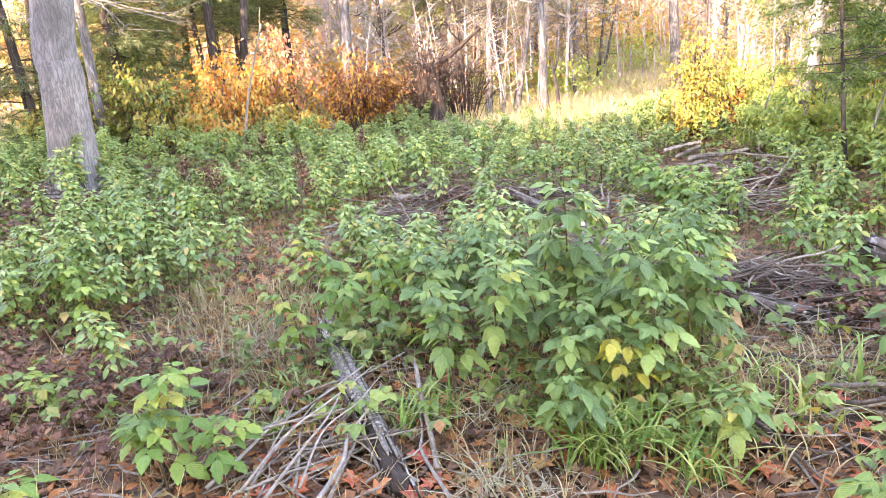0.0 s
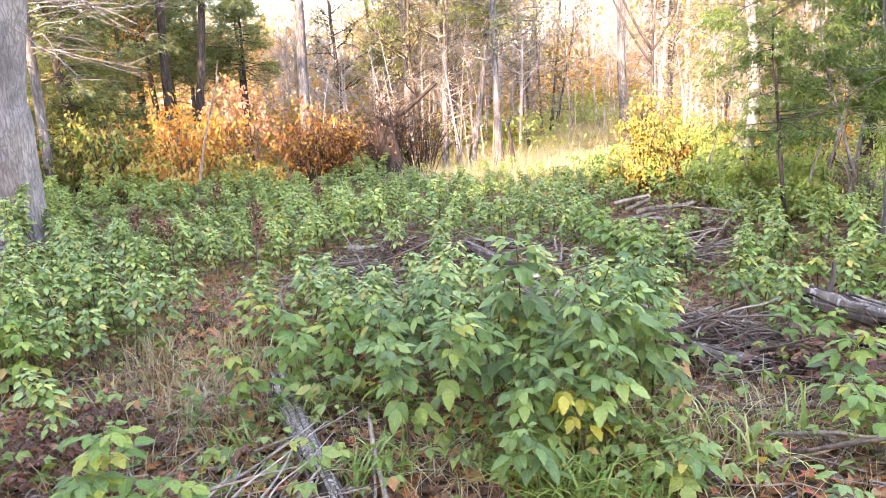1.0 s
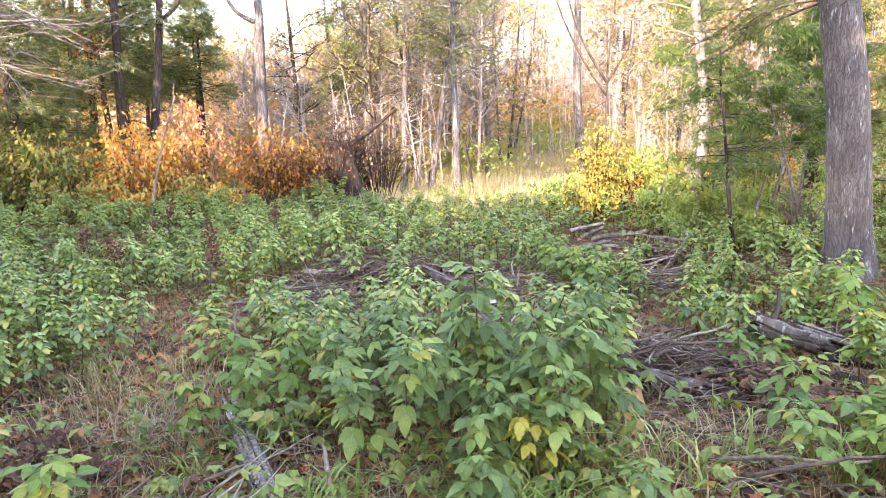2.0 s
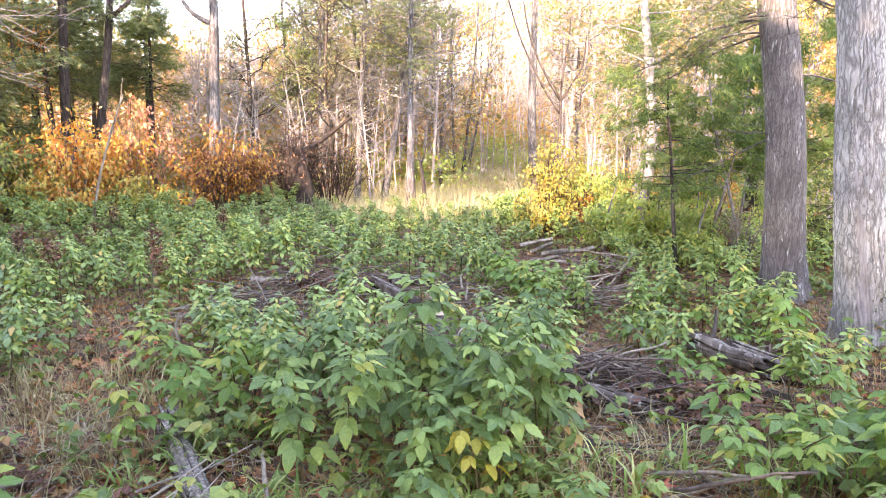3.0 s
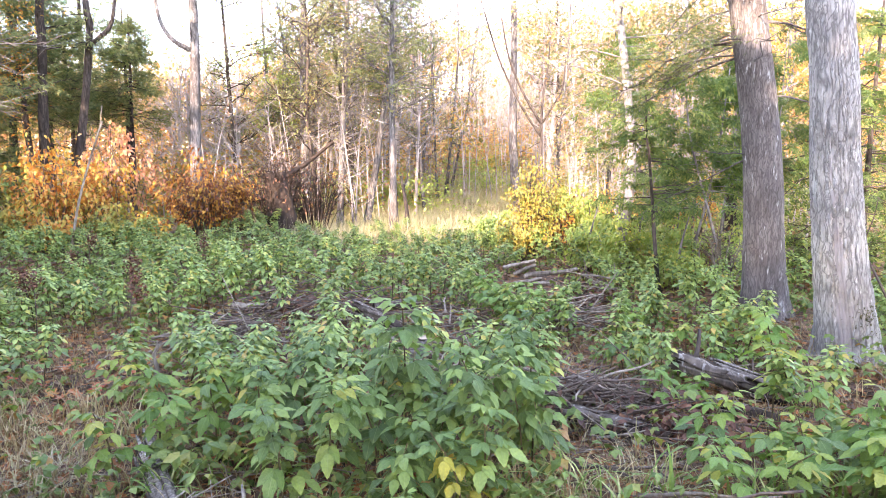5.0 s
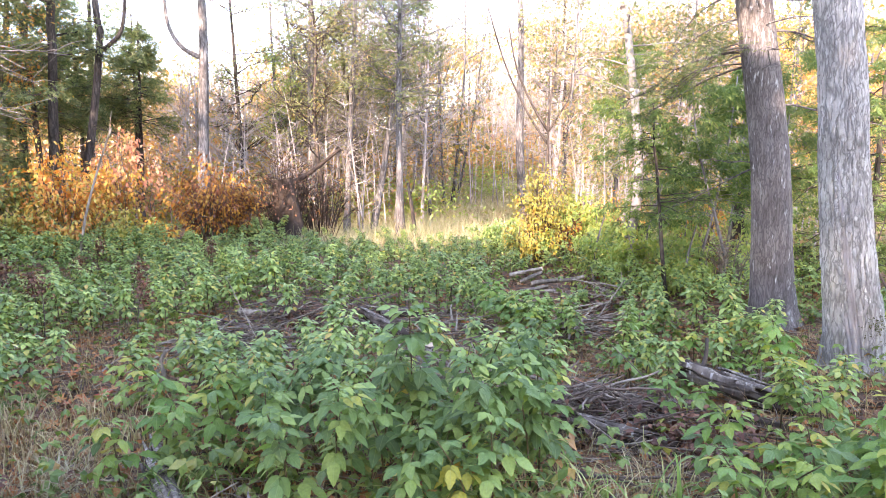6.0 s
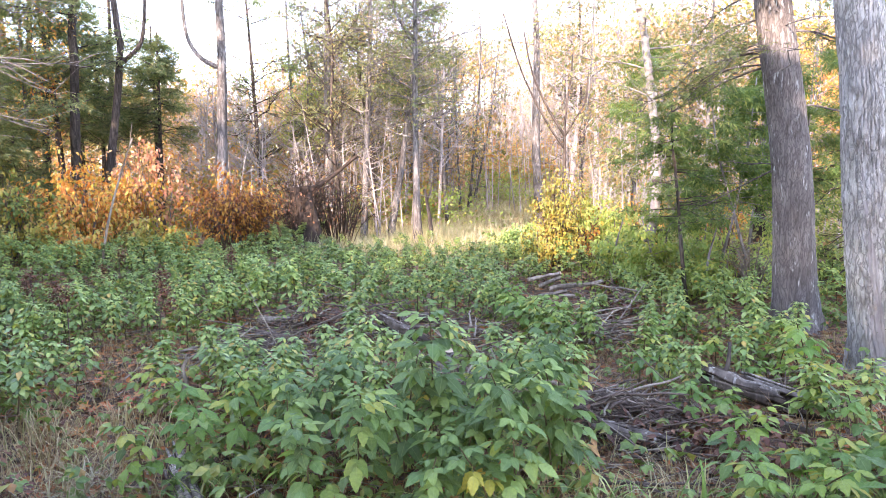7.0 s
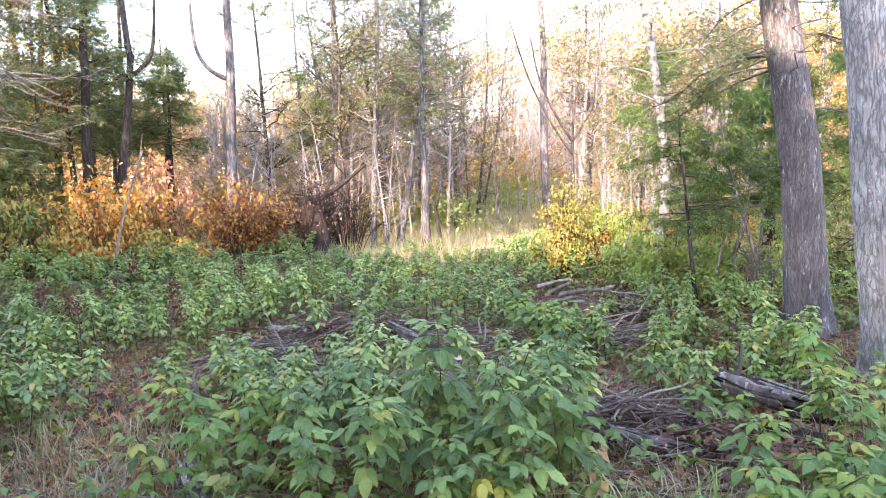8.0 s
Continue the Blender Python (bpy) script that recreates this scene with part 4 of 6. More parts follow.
underbrush("green_underbrush", "light green bushes at the foot of the hillside", [(r7.uniform(-12, -0.5), r7.uniform(17, 24)) for _ in range(90)] + [(r7.uniform(3.0, 12), r7.uniform(15, 26)) for _ in range(80)] + [(r7.uniform(-0.5, 3.5), r7.uniform(26, 34)) for _ in range(26)], M_PALEGREEN, KITE, 130, 1.2, (0.07, 0.16), 32, 0.6)
underbrush("olive_underbrush", "olive and rusty brush below the trees", [(r7.uniform(-14, -8.5), r7.uniform(14.5, 19)) for _ in range(40)] + [(r7.uniform(-7, -2.5), r7.uniform(14.5, 19)) for _ in range(24)] + [(r7.uniform(3.5, 11), r7.uniform(9.5, 18)) for _ in range(45)], M_OLIVE, KITE, 120, 1.3, (0.06, 0.13), 33, 0.5)


# ---- bushes ----
def bush(name, at, rad, high, mat, label, n, stems=26, size=(0.06, 0.1), seed=1, wood=M_TWIG, low=0.1, shape=OVAL, twigs=5, group=""):
    r = np.random.default_rng(seed)
    base = np.array(on_ground(*at))
    ob = thing(name, tuple(base), label, "bush", group)
    w, got = Soup(), []
    for k in range(stems):
        a = r.uniform(0, 6.28)
        q = math.sqrt(r.random())
        tip = np.array([math.cos(a) * rad * q, math.sin(a) * rad * q, high * (1 - 0.35 * q * q) * r.uniform(0.75, 1.12)])
        foot = np.array([math.cos(a) * rad * 0.25 * q, math.sin(a) * rad * 0.25 * q, -0.03])
        mid = foot * 0.4 + tip * 0.5 + np.array([0, 0, 0.12 * high]) + r.normal(0, 0.05, 3)
        p = smooth_path([foot, mid, tip], 7)
        tube(w, p, np.linspace(0.011, 0.003, 7), 4, caps=False)
        for i in range(2, 7):
            if p[i][2] > low * high:
                got.append((p[i], a))
        for j in range(twigs):
            i = r.integers(2, 6)
            e = p[i] + np.array([math.cos(a + r.normal(0, 1)), math.sin(a + r.normal(0, 1)), r.uniform(0, 1)]) * r.uniform(0.1, 0.3) * high * 0.6
            tube(w, [p[i], (p[i] + e) / 2 + r.normal(0, 0.01, 3), e], [0.005, 0.004, 0.0015], 3, caps=False)
            got += [(e, a), ((p[i] + e) / 2, a)]
    part("stems", w, wood, ob, smooth=True)
    if n:
        s = Soup()
        leaves_at(s, got, dict(n=n, size=size, spread=0.05, shape=shape, tilt=(-10, 75), flat=1.0), r)
        part("foliage", s, mat, ob)
    return ob


bush("dogwood_bush", (-4.3, 11.2), 0.86, 1.5, M_DOGWOOD, "rounded bush with rusty orange autumn leaves", 4200, 60, (0.04, 0.085), 201)
for k, (x, y, rad, h, mat, n) in enumerate([(-6.9, 10.8, 0.9, 1.9, M_ORANGE, 1700), (-6.1, 11.4, 0.9, 1.6, M_ORANGE, 1600), (-7.9, 10.2, 0.9, 1.6, M_YELLOW, 1300), (-6.4, 10.3, 0.8, 1.05, M_ORANGE, 1000), (-7.3, 9.8, 0.8, 0.95, M_YELLOW, 800), (-5.6, 10.6, 0.55, 0.8, M_YELLOW, 700), (-5.2, 10.9, 0.45, 0.6, M_ORANGE, 400), (-8.9, 9.4, 0.9, 1.2, M_YELLOW, 900)]):
    bush("maple_bush", (x, y), rad, h, mat, "low maple growth in glowing orange and yellow leaf", n + 300, 26, (0.05, 0.1), 210 + k, group="autumn bushes at the edge")
bush("pink_bush", (-6.4, 12.3), 0.7, 2.25, M_PINK, "thin bush with pink and pale red leaves", 1500, 22, (0.06, 0.11), 220)
bush("green_bush", (-7.7, 10.0), 0.7, 1.6, M_LOW, "leafy green bush with yellow touches", 900, 20, (0.06, 0.11), 221)
bush("yellow_bush", (1.2, 10.0), 0.42, 1.5, M_YELLOW, "slender bush of yellow autumn leaves", 2600, 30, (0.035, 0.06), 222, twigs=7)
bush("yellow_bush", (0.98, 9.8), 0.45, 0.7, M_YELLOW, "slender bush of yellow autumn leaves", 1300, 20, (0.035, 0.06), 223, twigs=7)
bush("rust_bush", (1.75, 10.6), 0.5, 0.9, M_DOGWOOD, "small bush with rusty and orange leaves", 620, 16, (0.04, 0.075), 224)
bush("orange_bush", (2.75, 11.6), 0.6, 1.25, M_ORANGE, "thin bush of orange leaves behind the birch", 900, 20, (0.04, 0.08), 227)
bush("orange_bush", (4.2, 11.9), 0.8, 1.5, M_ORANGE, "thin bush of orange leaves behind the cedars", 1100, 22, (0.04, 0.08), 228)
bush("green_bush", (2.0, 13.0), 0.7, 1.2, M_PALEGREEN, "light green leafy bush", 1600, 24, (0.06, 0.1), 225)
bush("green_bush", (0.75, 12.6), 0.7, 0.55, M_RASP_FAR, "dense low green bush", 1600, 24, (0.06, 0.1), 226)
# withered brushwood behind the dogwood: a fallen crown
for k, (x, y, rad, h, n) in enumerate([(-3.5, 12.8, 0.85, 1.9, 420), (-2.9, 13.4, 0.8, 1.6, 300), (-4.4, 13.2, 0.8, 1.2, 120), (-5.3, 13.4, 0.7, 0.9, 60)]):
    bush("withered_bush", (x, y), rad, h, M_BROWNLEAF, "tangle of withered brown branches and dead leaves", n, 54, (0.04, 0.08), 230 + k, M_CHAR, twigs=12, group="withered brush")


bush("dead_brush", (3.1, 7.6), 0.42, 0.75, M_BROWNLEAF, "tangle of pale bare branches beside a brown cedar", 60, 26, (0.03, 0.06), 240, M_DEADWOOD, twigs=8)


# dark rotten stump with a leaning dead trunk behind the dogwood
def stump():
    base = np.array(on_ground(-3.42, 12.7, -0.05))
    ob = thing("rotten_stump", tuple(base), "dark brown rotten stump wrapped in dead twigs", "stump")
    s = Soup()
    p = smooth_path([(0, 0, 0), (0.02, 0, 0.5), (-0.06, 0, 1.0), (-0.1, 0, 1.35)], 26)
    tube(s, p, np.linspace(0.3, 0.17, 26), 40, ridged(0.26, 0.03, 4.2, 2.5))
    part("trunk", s, M_CHAR, ob, smooth=True)
    for pts, r0 in (([(-0.1, 0, 1.0), (-0.4, 0.1, 0.85), (-0.9, 0.1, 0.95)], 0.07), ([(-0.05, 0, 1.2), (0.45, 0.1, 1.5), (1.0, 0.2, 1.95)], 0.05)):
        e = Soup()
        tube(e, smooth_path(pts, 12), np.linspace(r0, r0 * 0.4, 12), 10, ridged(r0, 0.008, 1.0))
        part("limb", e, M_CHAR, ob, smooth=True)


stump()


# ---- raspberry canes ----
BARE = [(0.98, 3.9, 0.55, 0.5), (0.95, 3.3, 0.42, 0.5), (1.05, 2.5, 0.62, 0.75), (1.5, 3.5, 0.45, 0.5), (-1.25, 5.05, 0.75, 0.4), (-0.35, 5.1, 0.5, 0.35), (-1.35, 5.75, 0.95, 0.5), (-0.35, 5.7, 0.75, 0.62), (-0.35, 4.6, 0.35, 0.25), (1.7, 3.6, 0.35, 0.3), (2.9, 5.9, 0.5, 0.7), (1.1, 7.9, 0.6, 0.7), (1.75, 5.0, 0.3, 0.3), (1.85, 4.15, 0.4, 0.4),
        (1.3, 6.3, 0.45, 0.5), (-2.35, 3.15, 0.62, 0.6), (-2.75, 2.2, 0.95, 0.8), (-1.15, 1.9, 0.75, 0.75), (-2.45, 4.3, 0.3, 0.8), (-4.6, 4.0, 0.5, 0.35), (-5.5, 5.2, 0.8, 0.7), (-1.7, 3.0, 0.22, 0.5), (0.75, 4.9, 0.35, 0.4), (0.0, 1.6, 1.4, 0.5), (0.1, 4.0, 0.5, 0.42), (-0.45, 3.75, 0.3, 0.3), (-3.0, 4.8, 0.3, 0.7), (-1.7, 4.95, 0.6, 0.4), (-1.9, 1.5, 0.7, 0.5), (0.8, 4.0, 0.5, 0.5), (1.2, 3.0, 0.3, 0.4), (2.45, 4.0, 0.42, 0.7)]


def cover(x, y):
    """How readily canes grow at a place: nearly none in the litter and brush patches."""
    k = 1.0
    for cx, cy, rx, ry in BARE:
        d = ((x - cx) / rx) ** 2 + ((y - cy) / ry) ** 2
        if d < 1:
            k = min(k, 0.08)
    if x > 2.4 and y > 3.2:
        k *= 0.8 if y < 8 else 0.6
    if y > 11.5 and x > -3.0:
        k *= 0.5
    return k


def layout():
    r = np.random.default_rng(77)
    out = []
    y = 1.35
    while y < 13.5:
        step = 0.24 if y < 3.6 else 0.27 if y < 7 else 0.32
        x = -1.12 * y - 1.2
        while x < 0.72 * y + 0.6:
            px, py = x + r.uniform(-0.12, 0.12), y + r.uniform(-0.12, 0.12)
            clump = 0.5 + 0.35 * noise.noise((px * 0.7, py * 0.7, 3.3)) + 0.3 * noise.noise((px * 1.9, py * 1.9, 7.1))
            if r.random() < cover(px, py) * min(1, max(0.05, 2.3 * clump - 0.42)):
                h = 0.25 + 0.4 * clump + r.uniform(-0.1, 0.14)
                if -1.0 < px < 0.6 and 2.1 < py < 3.7:
                    h += 0.1
                if (-2.3 < px < -0.9 and 3.9 < py < 5.3) or (-0.9 < px < 1.0 and 3.7 < py < 5.2):
                    h *= 0.62
                if 0.3 < px < 1.6 and 6.5 < py < 8.0:
                    h *= 0.5
                if py > 10.3 and px > -3.2:
                    h *= 0.66
                if py < 2.1:
                    h *= 0.7
                out.append((px, py, h))
            x += step
        y += step * 0.95
    return out


def cane_stem(h, r):
    lean = r.normal(0, 0.26, 2) * h
    return smooth_path([(0, 0, -0.03), (lean[0] * 0.3, lean[1] * 0.3, h * 0.62), (lean[0], lean[1], h)], 9)


def cane_leaves(path, r, count, size):
    """Poses for leaves up a cane: place, yaw, droop, scale."""
    out = []
    for k in range(count):
        u = 0.36 + 0.64 * ((k + 0.5) / count) ** 0.72 + r.uniform(-0.03, 0.03)
        i = min(int(u * 8), 7)
        p = path[i] + (path[i + 1] - path[i]) * min(u * 8 - i, 1)
        yaw = k * 2.4 + r.uniform(-0.4, 0.4)
        droop = r.uniform(-16, 14) + 14 * (1 - u) - (8 if u > 0.93 else 0)
        out.append((p, yaw, droop, size * r.uniform(0.75, 1.15) * (1.1 - 0.45 * max(0, u - 0.6) / 0.4)))
    return out


r3 = np.random.default_rng(5)
NEAR_LEAVES = [compound_leaf(n, 11, 0.07, r3, 0.108, ln).mesh("leaf", M_RASP) for n, ln in ((3, 0), (3, 6), (5, 2), (5, 8), (3, 14), (3, 4))]
YELLOW_LEAVES = [compound_leaf(3, 9, 0.13, r3, 0.1, 26).mesh("leaf", M_YELLOWED) for _ in range(2)]
LIGHT_LEAVES = [compound_leaf(n, 9, 0.13, r3, 0.1, 8).mesh("leaf", M_LIGHTLEAF) for n in (3, 5, 3)]
FAR_LEAVES = [compound_leaf(n, 4, 0.0, r3, 0.1, 8) for n in (3, 3, 5)]
FAR_SHAPES = [(np.concatenate(s.v), s.f, np.concatenate(s.uv)) for s in FAR_LEAVES]
TINY = []
for _ in range(3):
    s = Soup()
    for yaw, size in ((0, 1.0), (62, 0.8), (-62, 0.8)):
        v, f, uv = leaflet(0.1 * size, 0.076 * size, 3, 0.2, 0.35)
        s.add(turned(v, r3.uniform(-14, 14), r3.uniform(0, 18), yaw, (0.04, 0, 0)), f, uv)
    TINY.append((np.concatenate(s.v), s.f, np.concatenate(s.uv)))


def near_cane(x, y, h, seed, light=False):
    r = np.random.default_rng(seed)
    label = "young light green raspberry cane with toothed leaves" if light else "green raspberry cane with large toothed leaves"
    ob = thing("raspberry_cane", on_ground(x, y), label, "plant", "raspberry canes in front")
    path = cane_stem(h, r)
    s = Soup()
    tube(s, path, np.linspace(0.0055, 0.0025, 9), 5, caps=False)
    part("stem", s, M_STEM, ob, smooth=True)
    for p, yaw, droop, size in cane_leaves(path, r, int(7 + h * 16) if light else int(10 + h * 19), (0.72 if light else 0.58) + 0.24 * h):
        kind = LIGHT_LEAVES if light and r.random() < 0.85 else YELLOW_LEAVES if p[2] < (0.85 if seed == 304 else 0.45) * h and r.random() < (0.75 if seed == 304 else 0.14) else NEAR_LEAVES
        m = Matrix.LocRotScale(p, Euler((radians(r.uniform(-20, 20)), radians(droop), yaw)), (size,) * 3)
        part("leaf", kind[r.integers(len(kind))], None, ob, m=m)
    return ob


def cane_model(seed, h):
    """A cane for the middle distance, its leaves in one part."""
    r = np.random.default_rng(seed)
    ob = thing("raspberry_cane", (0, 0, 0), "green raspberry cane in the thicket", "plant", "raspberry canes farther off")
    path = cane_stem(h, r)
    s = Soup()
    tube(s, path, np.linspace(0.006, 0.003, 9), 4, caps=False)
    part("stem", s, M_STEM, ob, smooth=True)
    f = Soup()
    for p, yaw, droop, size in cane_leaves(path, r, int(20 + h * 34), 0.5 + 0.16 * h):
        m = np.array(Euler((radians(r.uniform(-20, 20)), radians(droop), yaw)).to_matrix())
        f.scatter(FAR_SHAPES[r.integers(3)], [p], m[None], [size])
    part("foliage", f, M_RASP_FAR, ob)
    return ob


CANES = layout()
HERO = [(-0.66, 2.3, 0.6), (-0.5, 2.42, 0.72), (-0.2, 2.75, 0.95), (0.2, 2.4, 0.72), (0.08, 2.18, 0.5), (-0.05, 2.6, 0.7), (0.35, 2.62, 0.7), (-0.85, 2.6, 0.6)]
near = [c for c in CANES if c[1] < 3.3 and -2.0 < c[0] < 2.0]
mid = [c for c in CANES if c not in near and c[1] < 6.4]
far = [c for c in CANES if c[1] >= 6.4]
for k, (x, y, h) in enumerate(HERO):
    near_cane(x, y, h, 300 + k)
for k, (x, y, h) in enumerate(near):
    near_cane(x, y, h, 320 + k, light=(x > 0.9 and r3.random() < 0.6) or x < -1.1)
for k, (x, y, h) in enumerate([(-1.72, 1.8, 0.5), (-1.62, 1.6, 0.34), (-1.8, 1.72, 0.3), (-2.1, 1.4, 0.2), (-2.68, 2.14, 0.2), (-3.35, 3.1, 0.45), (-3.1, 2.95, 0.4), (-3.6, 3.3, 0.42), (1.35, 2.45, 0.36), (1.6, 2.6, 0.4), (1.75, 2.4, 0.38), (1.5, 2.75, 0.36), (1.9, 2.85, 0.4), (1.2, 2.65, 0.3), (1.98, 3.75, 0.7), (1.9, 3.6, 0.4)]):
    near_cane(x, y, h, 500 + k, light=True)
for k, (x, y, h) in enumerate([(1.35, 4.75, 0.34), (1.55, 4.95, 0.3), (1.25, 4.45, 0.36), (1.9, 5.1, 0.36), (2.2, 4.9, 0.3), (2.35, 5.3, 0.38), (2.0, 4.6, 0.26), (1.6, 5.4, 0.4), (2.45, 4.5, 0.28), (1.3, 3.75, 0.3), (1.55, 3.85, 0.26), (2.3, 3.9, 0.3),
                               (0.3, 5.6, 0.5), (0.5, 5.8, 0.52), (0.65, 5.5, 0.46), (0.45, 5.3, 0.48), (0.8, 5.9, 0.5), (0.2, 6.0, 0.52), (0.95, 5.6, 0.42)]):
    near_cane(x, y, h, 540 + k, light=True)
MODELS = [cane_model(700 + k, 0.45 + 0.05 * k) for k in range(8)]
r8 = np.random.default_rng(21)
used = set()
for x, y, h in mid:
    k = int(np.clip(round((h - 0.45) / 0.05 + r8.normal(0, 0.7)), 0, 7))
    m = pose(*on_ground(x, y), r8.normal(0, 5), r8.normal(0, 5), r8.uniform(0, 360))
    if k in used:
        copy_thing(MODELS[k], m)
    else:
        MODELS[k].matrix_basis = m
        used.add(k)
for k, o in enumerate(MODELS):
    if k not in used:
        o.matrix_basis = pose(*on_ground(-3.2 - 0.3 * k, 5.0))


def thicket():
    r = np.random.default_rng(31)
    stems, fol = Soup(), Soup()
    for x, y, h in far:
        path = cane_stem(h, r) + np.array(on_ground(x, y))
        tube(stems, path[::4], [0.006, 0.005, 0.003], 3, caps=False)
        got = cane_leaves(path, r, int(17 + h * 30), 0.6 + 0.18 * h)
        at = np.array([g[0] for g in got])
        tn = np.array([np.array(Euler((r.uniform(-0.4, 0.4), radians(0.4 * g[2] - 8), g[1])).to_matrix()) for g in got])
        fol.scatter(TINY[r.integers(3)], at, tn, np.array([g[3] for g in got]))
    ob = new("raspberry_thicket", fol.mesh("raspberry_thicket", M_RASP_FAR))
    tagged(ob, "dense thicket of green raspberry leaves across the clearing", "thicket", kind="stuff")
    ob = new("raspberry_stems_sheen", stems.mesh("raspberry_stems_sheen", M_STEM))
    tagged(ob, "thin brown raspberry stems of the thicket", "thicket", kind="stuff")


thicket()


# ---- dead wood ----
def log(name, a, b, r0, mat, label, seed=1, sawn=True):
    """A fallen log from a to b (x, y, height of its axis), with rough bark and worn ends."""
    a, b = np.array(a, float), np.array(b, float)
    for p in (a, b):
        p[2] += hill_z(p[0], p[1])
    ob = thing(name, tuple(a), label, "log")
    r = np.random.default_rng(seed)
    n = max(16, int(np.linalg.norm(b - a) * 34))
    t = np.linspace(0, 1, n)[:, None]
    path = (b - a) * t + np.stack([np.cumsum(r.normal(0, 0.004, n)), np.cumsum(r.normal(0, 0.004, n)), np.cumsum(r.normal(0, 0.003, n))], 1)
    s = Soup()
    rad = np.linspace(r0, r0 * 0.8, n) * (1 + r.normal(0, 0.03, n))
    tube(s, path, rad, 30, lambda x, run, p: r0 * (0.34 * noise.noise((math.cos(x) * 2.0 + seed, math.sin(x) * 2.0, run * 3.5)) + 0.2 * noise.noise((math.cos(x) * 7 + seed, math.sin(x) * 7, run * 9))), caps=False)
    part("bark", s, mat, ob, smooth=True)
    d = (b - a) / np.linalg.norm(b - a)
    side = np.cross(d, (0, 0, 1))
    side /= np.linalg.norm(side)
    up = np.cross(side, d)
    for end, way, rr0 in ((path[0], -1, rad[0]), (path[-1], 1, rad[-1])):
        e = Soup()
        k = np.linspace(0, 2 * np.pi, 16, endpoint=False)
        ring = end + rr0 * 1.02 * (np.cos(k)[:, None] * side + np.sin(k)[:, None] * up)
        inner = end + d * way * 0.004 + rr0 * 0.5 * (np.cos(k)[:, None] * side + np.sin(k)[:, None] * up)
        v = np.concatenate([ring, inner, [end - d * way * 0.01]])
        f = [(i, (i + 1) % 16, 16 + (i + 1) % 16, 16 + i) for i in range(16)] + [(16 + i, 16 + (i + 1) % 16, 32) for i in range(16)]
        e.add(v, f)
        part("sawn_end" if sawn else "broken_end", e, M_CUTWOOD if sawn else M_DEADWOOD, ob)
    return ob


def ragged_log(name, a, b, r0, label, seed, strips=13, stubs=(), pale=True):
    """A decayed log: a dark core, long splintered strips of bark and wood round it, torn ends."""
    a, b = np.array(a, float), np.array(b, float)
    for p in (a, b):
        p[2] += hill_z(p[0], p[1])
    ob = thing(name, tuple(a), label, "log")
    r = np.random.default_rng(seed)
    span = float(np.linalg.norm(b - a))
    d = (b - a) / span
    side = np.cross(d, (0, 0, 1))
    side /= np.linalg.norm(side)
    up = np.cross(side, d)
    n = max(14, int(span * 30))
    t = np.linspace(0.02, 0.97, n)[:, None]
    sag = 0.1 * r0 * np.sin(t * 9 + seed)
    s = Soup()
    tube(s, (b - a) * t + up * sag, np.linspace(r0 * 0.78, r0 * 0.62, n), 24, lambda x, run, p: r0 * (0.3 * noise.noise((math.cos(x) * 2 + seed, math.sin(x) * 2, run * 6)) + 0.2 * noise.noise((math.cos(x) * 6 + seed, math.sin(x) * 6, run * 16))))
    part("core", s, M_CHAR, ob, "dark crumbling heartwood", smooth=True)
    for k in range(strips):
        e = Soup()
        ang0 = -0.5 + 4.1 * (k + r.uniform(-0.4, 0.4)) / strips
        wide = r.uniform(0.35, 0.75)
        u0 = r.uniform(-0.04, 0.45)
        u1 = min(1.05, u0 + r.uniform(0.3, 0.75))
        lift, deep = r.uniform(0.88, 1.12), r.uniform(0.1, 0.24)
        rows, nu, nw = [], 12, 5
        ends = r.uniform(-0.06, 0.06, (2, nw))
        for layer in (0, 1):
            for i, u in enumerate(np.linspace(u0, u1, nu)):
                for j, w in enumerate(np.linspace(-0.5, 0.5, nw)):
                    uu = u + (ends[0, j] if i == 0 else ends[1, j] if i == nu - 1 else 0)
                    taper = 1.0 - 0.18 * uu
                    ang = ang0 + wide * w * (0.7 + 0.4 * noise.noise((uu * 6, k, 1.0))) + 0.16 * noise.noise((uu * 4, k, 5.0))
                    rad = r0 * taper * (lift + deep * layer + 0.14 * noise.noise((uu * 9, w * 4, k)) + 0.1 * max(0, abs(uu - 0.5) - 0.35))
                    rows.append((b - a) * uu + rad * (math.cos(ang) * side + math.sin(ang) * up))
        m = nu * nw
        grid = [(i * nw + j, i * nw + j + 1, i * nw + j + nw + 1, i * nw + j + nw) for i in range(nu - 1) for j in range(nw - 1)]
        rim = list(range(nw)) + [i * nw + nw - 1 for i in range(1, nu)] + [m - 2 - j for j in range(nw - 1)] + [i * nw for i in range(nu - 2, 0, -1)]
        wall = [(rim[i], rim[(i + 1) % len(rim)], m + rim[(i + 1) % len(rim)], m + rim[i]) for i in range(len(rim))]
        e.add(rows, [f[::-1] for f in grid] + [tuple(m + q for q in f) for f in grid] + wall)
        part("bark_strip", e, M_FLAKE if pale and 0.7 < ang0 < 3.0 and k % 3 else M_ROTWOOD, ob, smooth=True)
    for at, ln, lean in stubs:
        e = Soup()
        o = (b - a) * at
        tip = o + np.array([lean, 0.02, ln])
        tube(e, smooth_path([o, (o + tip) / 2 + np.array([0.015, 0, 0]), tip], 6), np.linspace(0.02, 0.011, 6), 7)
        part("branch_stub", e, M_BARK_DARK, ob, smooth=True)
    return ob


